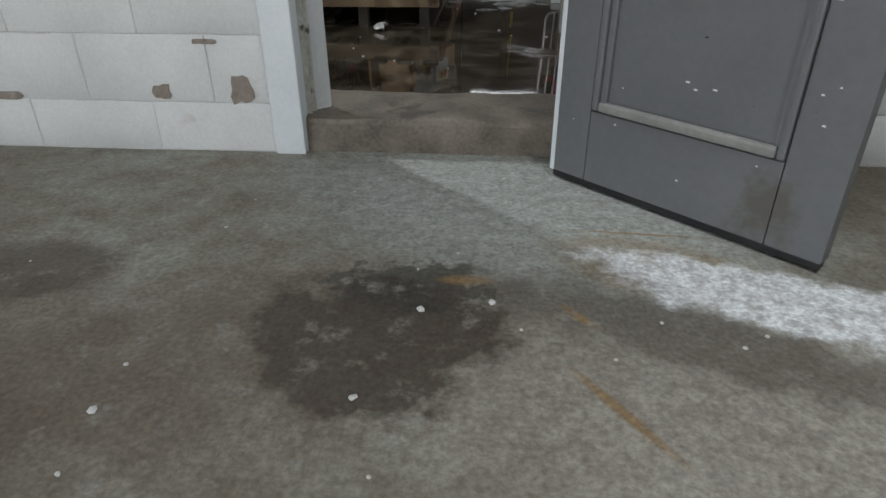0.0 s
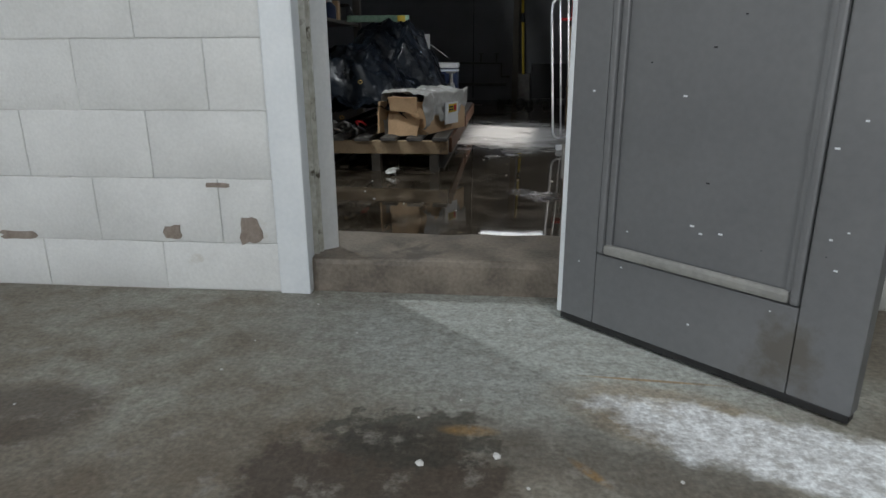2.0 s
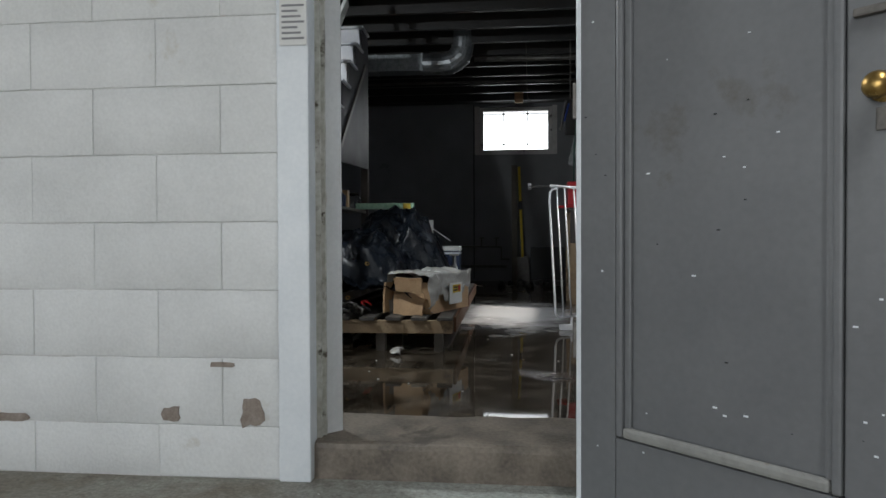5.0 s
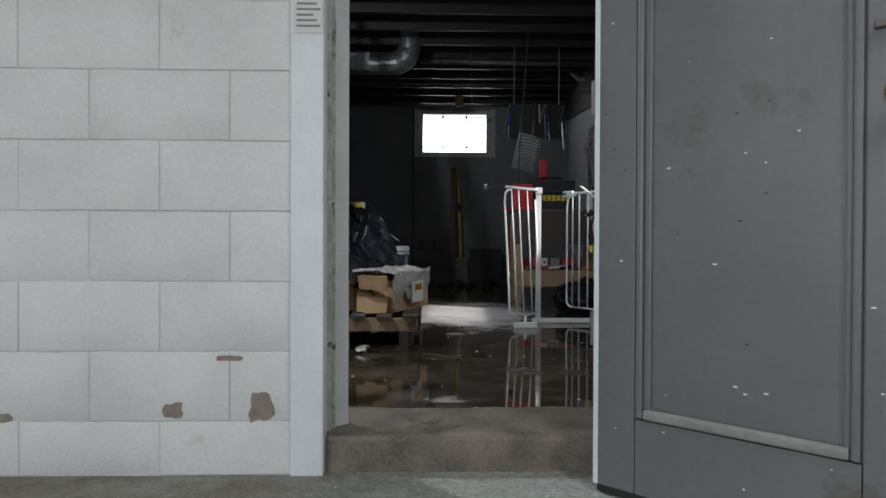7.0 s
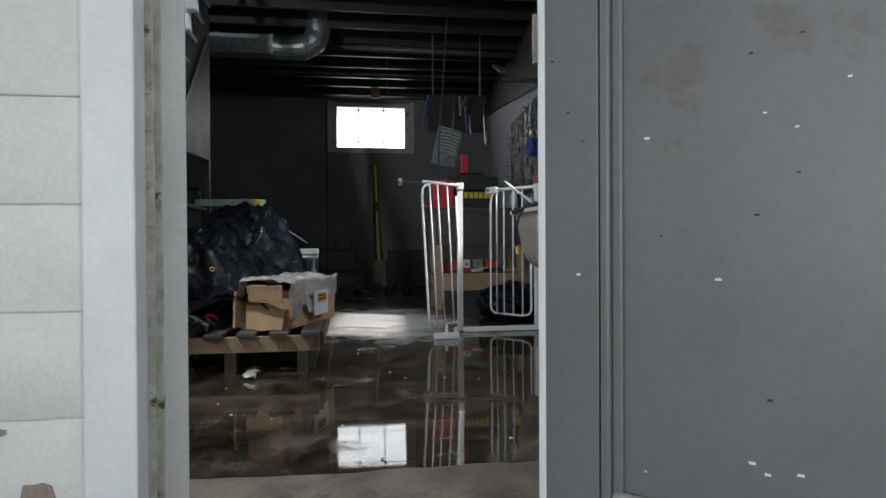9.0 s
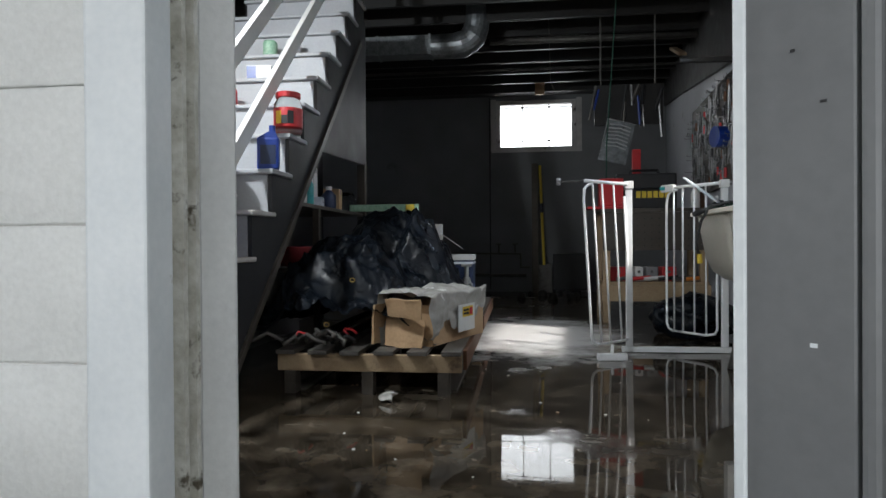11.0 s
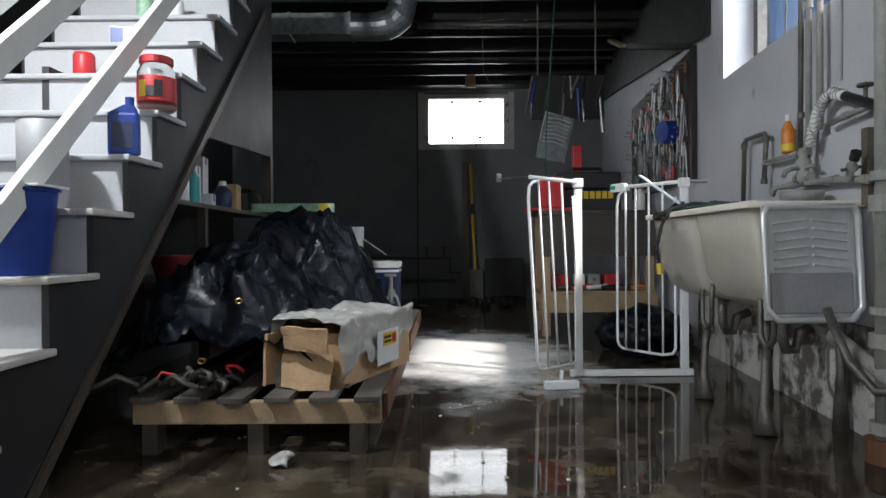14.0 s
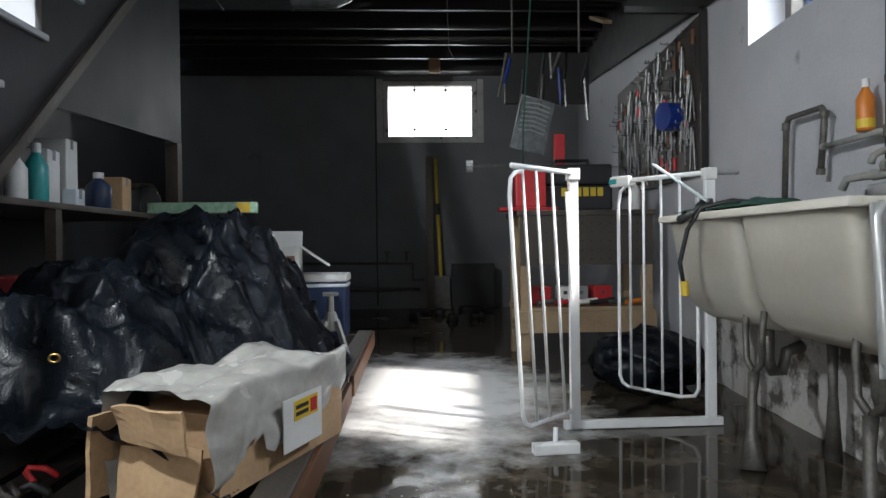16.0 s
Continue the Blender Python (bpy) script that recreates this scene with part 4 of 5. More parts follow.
def gate_leaf(hinge, tip, lean, bars, z0, curved):
    """One leaf: a rounded tube loop with upright bars and a top rail."""
    d = tip - hinge
    L = d.length
    u = d.normalized()
    top = GH - 0.02

    def at(s, z):
        k = (z - z0) / (top - z0)
        return hinge + u * (s * L + lean * (1 - k)) + Vector((0, 0, z))
    r = 0.06
    loop = [at(0.12, top - 0.10), at(0.12, z0 + r), at(0.16, z0 + 0.02), at(0.30, z0)]
    loop += [at(0.9, z0), at(0.97, z0 + 0.02), at(1.0, z0 + r), at(1.0, top - 0.14), at(0.97, top - 0.06), at(0.9, top - 0.03), at(0.8, top - 0.02)]
    part("tube_loop", tube(loop, 0.0105, 10), M["white_metal"], gate, "", True)
    part("top_rail", tube([at(0.0, top), at(0.95, top)], 0.014, 8), M["white_metal"], gate, "", True)
    for s in bars:
        part("bar", tube([at(s, z0), at(s, top)], 0.008, 8), M["white_metal"], gate, "", True)
    return at


gl = gate_leaf(PL, Vector((0.66, 6.42, 0)), -0.10, (0.35, 0.6, 0.8), 0.10, True)
gr = gate_leaf(PR, Vector((1.46, 7.27, 0)), 0.0, (0.3, 0.5, 0.7, 0.86), 0.12, False)
part("foot_plate", bx(-0.11, 0.11, -0.03, 0.03, 0, 0.05, bev=0.006), M["white_metal"], gate).matrix_basis = pose(0.87, 6.41, 0.002, 0, 0, 6)
part("foot_tube", tube([(0.87, 6.42, 0.05), (0.88, 6.45, 0.11)], 0.012, 8), M["white_metal"], gate)
part("latch", bx(-0.07, 0.07, -0.022, 0.022, -0.035, 0.03, bev=0.014), M["white"], gate, "white plastic latch").matrix_basis = pose(1.47, 7.25, GH - 0.02, 0, 0, 125)
part("latch_button", bx(-0.03, 0.03, -0.026, 0.026, -0.018, 0.015, bev=0.01), M["teal"], gate, "blue release button").matrix_basis = pose(1.445, 7.285, GH - 0.02, 0, 0, 125)
part("spindle", tube([(0.70, 6.45, GH - 0.02), (0.50, 6.47, GH - 0.02)], 0.006, 8), M["steel"], gate)
part("spindle_pad", tube([(0.50, 6.47, GH - 0.02), (0.47, 6.472, GH - 0.02)], 0.028, 12), M["grey_plastic"], gate)
part("rail_end", tube([PR + Vector((0, 0, GH - 0.02)), PR + Vector((0.16, 0.0, GH - 0.02))], 0.013, 8), M["grey_plastic"], gate)

# ---- laundry sink ----
sink = thing("laundry_sink", (0, 0, 0), 0, "stained cream enamel double laundry sink on iron legs", "sink")
sy0, sy1, sx0, sx1, sz = 5.42, 6.90, 1.60, 2.17, 1.125


def basin(y0, y1):
    """A tapered tub with an open top, rounded below."""
    bm = bmesh.new()
    levels = [(0.0, 0.0), (0.03, 0.18), (0.06, 0.34), (0.11, 0.44), (0.19, 0.50), (0.27, 0.515)]
    rings = []
    for ins, dep in levels:
        x0, x1, a, b = sx0 + ins, sx1 - ins * 0.35, y0 + ins * 0.35, y1 - ins * 0.35
        cx, cy, hx, hy = (x0 + x1) / 2, (a + b) / 2, (x1 - x0) / 2, (b - a) / 2
        ring = []
        for k in range(32):
            t = 2 * math.pi * k / 32
            c, s = math.cos(t), math.sin(t)
            e = 0.22
            ring.append(bm.verts.new((cx + hx * math.copysign(abs(c) ** e, c), cy + hy * math.copysign(abs(s) ** e, s), sz - 0.035 - dep)))
        rings.append(ring)
    for A, B in zip(rings, rings[1:]):
        for k in range(32):
            bm.faces.new((A[k], B[k], B[(k + 1) % 32], A[(k + 1) % 32]))
    bm.faces.new(rings[-1])
    bmesh.ops.solidify(bm, geom=bm.faces[:], thickness=0.02)
    bmesh.ops.recalc_face_normals(bm, faces=bm.faces)
    return bm


part("basin", basin(sy0, 6.15), M["sink"], sink, "", True)
part("basin", basin(6.17, sy1), M["sink"], sink, "", True)
rim = bmesh.new()
box(rim, sx0 - 0.03, sx0 + 0.03, sy0 - 0.03, sy1 + 0.03, sz - 0.035, sz, bev=0.01)
box(rim, sx1 - 0.05, sx1 + 0.02, sy0 - 0.03, sy1 + 0.03, sz - 0.034, sz - 0.001, bev=0.01)
for y in (sy0, 6.16, sy1):
    box(rim, sx0 + 0.02, sx1 - 0.04, y - 0.03, y + 0.03, sz - 0.033, sz - 0.002, bev=0.01)
part("rim", rim, M["sink"], sink)
for y in (5.50, 6.22):
    lg = bmesh.new()
    leg = part("leg", tube([(1.72, y, 0.40), (1.70, y - 0.02, 0.30), (1.68, y - 0.05, 0.14), (1.665, y - 0.09, 0.0)], [0.026, 0.020, 0.024, 0.055], 10), M["iron"], sink, "grimy cast iron leg", True)
    for s in (-0.07, 0.07):
        part("leg_fork", tube([(1.72, y, 0.40), (1.72, y + s * 0.9, 0.45), (1.72, y + s, 0.60), (1.73, y + s, 0.68)], 0.015, 8), M["iron"], sink, "", True)
    part("leg", tube([(2.08, y, 0.68), (2.08, y, 0.3), (2.08, y, 0.0)], [0.028, 0.020, 0.04], 10), M["iron"], sink, "", True)
    part("drain", tube([(1.9, y + 0.2, 0.62), (1.9, y + 0.2, 0.42), (1.93, y + 0.22, 0.36), (1.98, y + 0.22, 0.36), (2.0, y + 0.22, 0.45), (2.08, y + 0.22, 0.48)], 0.028, 10), M["iron"], sink, "", True)

# paint tray hung on the sink's end
tray = thing("paint_tray", (1.62, 5.37, 1.10), 2, "ribbed aluminium paint tray hanging from a sink", "paint tray", tilt=(-4, 0))
tw, th = 0.45, 0.54
tr = bmesh.new()
box(tr, 0, tw, -0.012, 0.0, -th, 0, bev=0.005)
part("tray_back", tr, M["alu"], tray)
lip = [(0.02, -0.03, -0.01), (tw - 0.02, -0.03, -0.01), (tw, -0.03, -0.05), (tw, -0.03, -th + 0.06), (tw - 0.05, -0.03, -th), (0.05, -0.03, -th), (0, -0.03, -th + 0.06), (0, -0.03, -0.05)]
part("lip", tube(lip, 0.016, 8, True), M["alu"], tray, "", True)
for k in range(6):
    z = -0.07 - 0.042 * k
    part("rib", tube([(0.05, -0.016, z - 0.02), (tw * 0.47, -0.016, z)], 0.007, 6), M["alu"], tray)
    part("rib", tube([(tw * 0.53, -0.016, z), (tw - 0.05, -0.016, z - 0.02)], 0.007, 6), M["alu"], tray)
part("well", bx(0.03, tw - 0.03, -0.022, -0.0125, -th + 0.03, -th + 0.22, bev=0.008), M["grey_plastic"], tray, "paint-stained well")

# things in and on the sink
gt = bmesh.new()
bmesh.ops.create_grid(gt, x_segments=24, y_segments=24, size=1)
for v in gt.verts:
    r = v.co.length
    v.co = Vector((1.88 + v.co.x * 0.26, 6.45 + v.co.y * 0.40, sz + 0.012 + 0.05 * max(0, 1 - r) + 0.03 * abs(noise.noise(v.co * 4))))
tagged(add_mesh("folded_tarp", gt, M["green"], None, "", True), "dark green cloth heaped on a sink", "cloth")
br = thing("scrub_brush", (1.62, 6.55, sz + 0.01), 48, "black handled brush lying across a sink", "brush", tilt=(0, -18))
part("handle", tube([(-0.24, 0, 0.03), (-0.05, 0, 0.01), (0.10, 0, 0.0)], [0.022, 0.018, 0.02], 8), M["black"], br, "", True)
part("head", bx(0.06, 0.18, -0.03, 0.03, -0.02, 0.02, bev=0.01), M["black"], br)
cl = thing("plastic_scraper", (1.70, 6.60, sz + 0.06), -35, "grey plastic scraper leaning on a sink", "tool", tilt=(0, 38))
part("blade", bx(-0.34, 0.0, -0.035, 0.035, -0.006, 0.006, bev=0.005), M["lid_white"], cl)
hose = thing("hose", (0, 0, 0), 0, "black hose draped over a sink's edge", "hose")
part("tube", tube([(1.86, 6.3, sz + 0.03), (1.70, 6.36, sz + 0.05), (1.58, 6.42, sz + 0.02), (1.53, 6.46, sz - 0.08), (1.50, 6.48, sz - 0.24), (1.52, 6.48, sz - 0.36)], 0.011, 8), M["black"], hose, "", True)
part("fitting", tube([(1.52, 6.48, sz - 0.33), (1.525, 6.48, sz - 0.40)], 0.02, 8), M["yellow"], hose, "yellow fitting")
scoop = lathe([(0.005, 0.0), (0.10, 0.012), (0.11, 0.06), (0.105, 0.065)], 16)
ob = add_mesh("grey_bowl", scoop, M["grey_plastic"], None, "", True)
ob.matrix_world = pose(2.03, 5.75, sz + 0.002)
tagged(ob, "grey plastic bowl on a sink's rim", "bowl")

# black bag with junk behind the gate
bb = bmesh.new()
bmesh.ops.create_icosphere(bb, subdivisions=4, radius=0.3)
rough_up(bb, 0.10, 5, 4)
rough_up(bb, 0.03, 16, 8)
for v in bb.verts:
    v.co = Vector((v.co.x * 1.25, v.co.y * 1.1, max(-0.17, v.co.z * 0.75)))
ob = add_mesh("rubbish_bag", bb, M["tarp"], None, "", True)
ob.matrix_world = pose(1.82, 7.75, 0.172)
tagged(ob, "crumpled black plastic rubbish bag on wet floor", "bag")
# ---- ceiling services ----
lampb = thing("bulb_fixture", (-1.95, 4.28, 3.02), 0, "bare bulb in a ceiling socket", "lamp")
part("socket", lathe([(0.02, 0.03), (0.035, 0.05), (0.05, 0.09), (0.05, 0.10)], 14), M["white"], lampb)
part("box", bx(-0.06, 0.06, -0.06, 0.06, 0.10, 0.838, bev=0.006), M["iron"], lampb)
duct = thing("air_duct", (0, 0, 0), 0, "galvanised round air duct with an elbow under joists", "duct")
part("run", bx(-3.2, -0.90, 9.37, 9.63, 3.26, 3.50, bev=0.006), M["galv"], duct)
part("elbow", tube([(-0.90, 9.5, 3.38), (-0.62, 9.5, 3.38), (-0.52, 9.5, 3.395), (-0.44, 9.5, 3.43), (-0.38, 9.5, 3.49), (-0.345, 9.5, 3.57), (-0.335, 9.5, 3.66), (-0.335, 9.5, 3.85)], [0.150, 0.155, 0.166, 0.158, 0.168, 0.158, 0.165, 0.160], 20), M["galv"], duct)
for x in (-2.3, -1.6, -0.93):
    part("seam", bx(x, x + 0.03, 9.36, 9.64, 3.25, 3.51, bev=0.004), M["galv"], duct)


def pipe(name, pts, r, m, label, category="pipe", rings=()):
    p = thing(name, (0, 0, 0), 0, label, category)
    part("run", tube(pts, r, 12), m, p, "", True)
    for a, b in rings:
        part("collar", tube([a, b], r * 1.35, 12), m, p)
    return p


pipe("ceiling_pipe", [(-0.2, 10.1, 3.60), (2.5, 10.1, 3.58)], 0.042, M["iron"], "dark iron pipe hung under the joists")
pipe("ceiling_pipe", [(-3.0, 11.55, 3.615), (2.6, 11.55, 3.615)], 0.021, M["iron"], "thin dark pipe under the joists")
tagged(add_mesh("wire", tube([(0.58, 9.99, 3.86), (0.60, 9.99, 3.0), (0.66, 9.99, 2.88)], 0.005, 6), M["iron"]), "thin hanging ceiling wire", "wire")
tagged(add_mesh("wood_block", bx(0.46, 0.62, 12.52, 12.58, 3.44, 3.64, bev=0.004), M["stud"]), "reddish wooden block under a joist", "block")
tagged(add_mesh("shelf_bracket", bx(1.75, 2.3, 7.98, 8.02, 2.64, 2.69, bev=0.006), M["joist"]), "black bracket bar on a wall", "bracket")
# dark boarding added for the shade at the right wall's top
top_shade = prism([(7.6, 2.64), (11.6, 3.14), (13.25, 3.32), (13.25, 3.84), (7.6, 3.84)], 2.28, 2.32, "x")
for v in top_shade.verts:
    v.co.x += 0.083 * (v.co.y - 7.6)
tagged(add_mesh("ledger_board", top_shade, M["joist"]), "dark boarding standing in for shade under joists", "board")

# ---- things on the stairs ----


def tread_z(i):
    return RISE * i + 0.001


jar = thing("candy_jar", (-1.37, 5.66 + 0.03, tread_z(6)), 0, "clear plastic jar with red label and red lid", "jar")
part("body", lathe([(0.085, 0), (0.095, 0.015), (0.095, 0.2), (0.075, 0.235), (0.07, 0.24)], 24), M["jar_glass"], jar, "", True)
part("label_band", lathe([(0.0965, 0.04), (0.0975, 0.045), (0.0975, 0.165), (0.0965, 0.17)], 24), M["red"], jar, "red paper label", True)
for k in range(3):
    a = -1.9 + 0.42 * k
    part("label_print", bx(-0.02, 0.02, -0.002, 0.002, 0.06, 0.145 - 0.03 * (k % 2)), M["black"] if k else M["yellow"], jar).matrix_basis = pose(0.098 * math.cos(a), 0.098 * math.sin(a), 0, 0, 0, math.degrees(a) + 90)
part("lid", lathe([(0.08, 0.241), (0.084, 0.246), (0.084, 0.275), (0.078, 0.28)], 24), M["red"], jar, "red screw lid")
oil = thing("oil_bottle", (-1.385, 5.38, tread_z(5)), 14, "blue plastic motor oil bottle on a stair", "bottle")
part("body", bx(-0.068, 0.068, -0.035, 0.035, 0, 0.20, bev=0.014), M["blue"], oil)
part("shoulder", prism([(-0.062, 0.196), (0.062, 0.196), (0.045, 0.235), (0.005, 0.235)], -0.03, 0.03, "y"), M["blue"], oil)
part("cap", tube([(0.025, 0, 0.235), (0.025, 0, 0.275)], 0.02, 14), M["blue"], oil, "blue cap")
part("label_sheet", bx(-0.045, 0.05, -0.0385, -0.0355, 0.03, 0.15), M["navy"], oil, "dark printed label")
bk = thing("bucket", (-1.56, 4.85, tread_z(3)), 0, "blue plastic bucket on a stair tread", "bucket")
wallb = bmesh.new()
for prof in (((0.125, 0.0), (0.16, 0.33)), ((0.155, 0.33), (0.12, 0.006))):
    A = [wallb.verts.new((prof[0][0] * math.cos(2 * math.pi * k / 28), prof[0][0] * math.sin(2 * math.pi * k / 28), prof[0][1])) for k in range(28)]
    B = [wallb.verts.new((prof[1][0] * math.cos(2 * math.pi * k / 28), prof[1][0] * math.sin(2 * math.pi * k / 28), prof[1][1])) for k in range(28)]
    for k in range(28):
        wallb.faces.new((A[k], A[(k + 1) % 28], B[(k + 1) % 28], B[k]))
part("body", wallb, M["blue"], bk, "", True)
part("bottom", lathe([(0.12, 0.001), (0.12, 0.007)], 28), M["blue"], bk)
part("rim", tube([(0.16 * math.cos(2 * math.pi * k / 28), 0.16 * math.sin(2 * math.pi * k / 28), 0.33) for k in range(28)], 0.009, 6, True), M["blue"], bk)
part("white_lid", bx(0.02, 0.17, -0.1, 0.1, 0.341, 0.352, bev=0.004), M["white"], bk, "white plastic lid piece")
tagged(add_mesh("stove_pipe", lathe([(0.10, 0), (0.10, 0.38), (0.09, 0.385)], 20, (-1.62, 5.14, tread_z(4))), M["grey_plastic"], None, "", True), "dark grey round pipe offcut on a stair", "pipe")
for i, x, kind, mm, lb in ((8, -1.86, "carton", "white", "white and blue carton on a stair"), (9, -1.9, "pot", "pale_green", "pale green jug on a stair"), (9, -1.70, "cup", "white", "white cup on a stair"), (7, -1.98, "tin", "red", "red topped tin on a stair")):
    y, z = SY + RUN * (i - 1) + 0.14, tread_z(i)
    if kind == "carton":
        t_ = thing("carton", (x, y, z), 8, lb, "carton")
        part("body", bx(-0.1, 0.1, -0.06, 0.06, 0, 0.13, bev=0.005), M["white"], t_)
        part("face", bx(-0.095, -0.02, -0.063, -0.0605, 0.02, 0.12), M["blue"], t_, "blue printed face")
    else:
        tagged(add_mesh(kind, lathe([(0.05, 0), (0.06, 0.02), (0.06, 0.14), (0.05, 0.16)], 16, (x, y, z)), M[mm], None, "", True), lb, kind)

# ---- shelf under the stairs ----
shelf = tagged(add_mesh("shelf_board", bx(-2.1, -1.40, 5.95, 7.85, 1.17, 1.20, bev=0.004), M["wet_wood"]), "dark wooden shelf board under the stairs", "shelf")
# dark board added for the shade behind the shelves
back = tagged(add_mesh("boarding", bx(-2.14, -2.10, 5.95, 7.9, 0, 1.95), M["dark_wall"]), "dark board standing in for shade behind shelves", "board")
tagged(add_mesh("shelf_post", bx(-1.45, -1.40, 6.42, 6.47, 0, 1.168), M["wet_wood"]), "dark wooden shelf post", "post")


def bottle(name, place, r, h, m, cap, label):
    b = thing(name, place, 0, label, "bottle")
    part("body", lathe([(r * 0.9, 0), (r, 0.01), (r, h * 0.62), (r * 0.45, h * 0.8), (r * 0.35, h * 0.84)], 16), m, b, "", True)
    part("cap", lathe([(r * 0.42, h * 0.841), (r * 0.42, h)], 14), cap, b)
    return b


SZ = 1.201
bottle("spray_bottle", (-1.50, 6.45, SZ), 0.05, 0.27, M["teal"], M["white"], "teal cleaning bottle on a shelf")
bottle("spray_bottle", (-1.50, 6.30, SZ), 0.045, 0.22, M["white"], M["teal"], "white cleaning bottle on a shelf")
bottle("jug", (-1.50, 7.02, SZ), 0.065, 0.20, M["navy"], M["white"], "dark blue bottle on a shelf")
for x, y, w, d, h, mm, lb in ((-1.62, 6.66, 0.16, 0.13, 0.27, "white", "white box with faded print on a shelf"), (-1.66, 6.9, 0.16, 0.14, 0.36, "paper", "striped paper carton on a shelf"), (-1.55, 7.30, 0.15, 0.15, 0.20, "cardboard", "plain cardboard box on a shelf"), (-1.52, 6.80, 0.07, 0.11, 0.09, "lid_white", "small clear plastic tub on a shelf")):
    c_ = thing("box", (x, y, SZ), 6, lb, "box", "boxes on the shelf")
    part("body", bx(-w / 2, w / 2, -d / 2, d / 2, 0, h, bev=0.006), M[mm], c_)
    part("tape", bx(-w / 2 - 0.002, w / 2 + 0.002, -0.015, 0.015, h - 0.05, h + 0.002), M["ink"], c_)
tagged(add_mesh("glass_jar", lathe([(0.07, 0), (0.10, 0.03), (0.11, 0.10), (0.08, 0.17), (0.06, 0.19)], 20, (-1.50, 7.58, SZ)), M["jar_glass"], None, "", True), "round clear glass jar on a shelf", "jar")
fb = thing("foil_box", (-1.40, 7.55, 1.225), 2, "long green printed foil box on a shelf edge", "box")
part("body", bx(-0.05, 0.62, -0.035, 0.035, -0.022, 0.045, bev=0.003), M["pale_green"], fb)
part("end_patch", bx(0.50, 0.585, -0.037, -0.0352, -0.02, 0.042), M["yellow"], fb, "yellow printed end")
tagged(add_mesh("red_tub", lathe([(0.10, 0), (0.14, 0.14), (0.145, 0.15)], 20, (-1.6, 6.4, 0.72)), M["darkred"], None, "", True), "dark red plastic tub under a shelf", "tub")
tagged(add_mesh("low_shelf", bx(-2.1, -1.45, 5.9, 7.8, 0.69, 0.718, bev=0.004), M["wet_wood"]), "dark low shelf under the stairs", "shelf")

# ---- far wall ----
tagged(add_mesh("plank", bx(-0.055, 0.055, -0.02, 0.02, 0, 2.36, bev=0.004), M["old_plank"]), "dark plank leaning on a basement wall", "plank").matrix_world = pose(0.46, 13.0, 0.0, -6, 0, 0)
sh = thing("shovel", (0.635, 13.04, 0.0), 0, "yellow handled shovel leaning on a wall", "shovel", tilt=(-5, -2))
part("handle", tube([(0, 0, 0.5), (0, 0, 1.45), (0, 0, 2.32)], 0.027, 10), M["yellow"], sh)
part("grip", tube([(0, 0, 1.45), (0, 0, 1.62)], 0.031, 10), M["black"], sh, "black grip band")
part("blade", bx(-0.13, 0.13, -0.012, 0.012, 0.0, 0.52, bev=0.01), M["iron"], sh, "dark steel blade")
tv = thing("flat_screen", (1.09, 12.9, 0.0), -4, "black flat panel standing on the wet floor", "screen")
part("panel", bx(-0.32, 0.32, -0.025, 0.025, 0.06, 0.70, bev=0.012), M["black"], tv)
part("stand", bx(-0.16, 0.16, -0.1, 0.1, 0, 0.058, bev=0.008), M["black"], tv)
pipe("wall_pipe", [(-1.6, FAR - 0.06, 0.72), (0.2, FAR - 0.06, 0.70), (0.2, FAR - 0.06, 0.45), (0.36, FAR - 0.06, 0.45)], 0.022, M["iron"], "dark pipe low on a wall")
pipe("wall_pipe", [(-1.6, FAR - 0.04, 0.32), (0.3, FAR - 0.04, 0.30)], 0.03, M["iron"], "dark pipe low on a wall")
for x in (-0.2, 0.1):
    v_ = thing("valve", (x, FAR - 0.06, 0.72), 0, "dark iron pipe valve on a wall", "valve", "wall valves")
    part("stem", tube([(0, 0, 0), (0, 0, 0.16)], 0.018, 8), M["iron"], v_)
    part("wheel", tube([(-0.05, 0, 0.16), (0.05, 0, 0.16)], 0.014, 8), M["iron"], v_)
tagged(add_mesh("wall_seam", tube([(-0.354, FAR - 0.008, 0.05), (-0.354, FAR - 0.008, 3.58)], 0.012, 8), M["dark_wall"]), "thin conduit down a grey wall", "conduit")
for k in range(7):
    random.seed(700 + k)
    s_ = bmesh.new()
    bmesh.ops.create_icosphere(s_, subdivisions=2, radius=random.uniform(0.03, 0.09))
    rough_up(s_, 0.03, 15, k)
    ob = add_mesh("wet_debris", s_, M["joist"], None, "", True)
    ob.matrix_world = pose(random.uniform(0.2, 1.2), random.uniform(11.6, 12.6), 0.03)
    tagged(ob, "dark wet lump of debris on the floor", "debris", "wet debris")

# ---- workbench ----
wb = thing("workbench", (1.10, 8.70, 0.0), 0, "wooden workbench with a pegboard front panel", "workbench")
part("top", bx(-0.03, 1.14, -0.02, 0.62, 1.22, 1.26, bev=0.005), M["wet_wood"], wb)
part("pegboard_skirt", bx(0.0, 1.12, 0.0, 0.015, 0.80, 1.218), M["brown_peg"], wb, "brown pegboard panel")
for k in range(14):
    for q in range(5):
        part("peg_hole", tube([(0.06 + 0.077 * k, -0.0015, 0.85 + 0.075 * q), (0.06 + 0.077 * k, 0.002, 0.85 + 0.075 * q)], 0.008, 6), M["black"], wb)
for x in (0.0, 1.04):
    for y in (0.016, 0.52):
        part("leg", bx(x, x + 0.08, y, y + 0.08, 0, 1.219, bev=0.004), M["wood"], wb)
part("shelf", bx(-0.01, 1.13, 0.02, 0.6, 0.42, 0.45), M["wood"], wb)
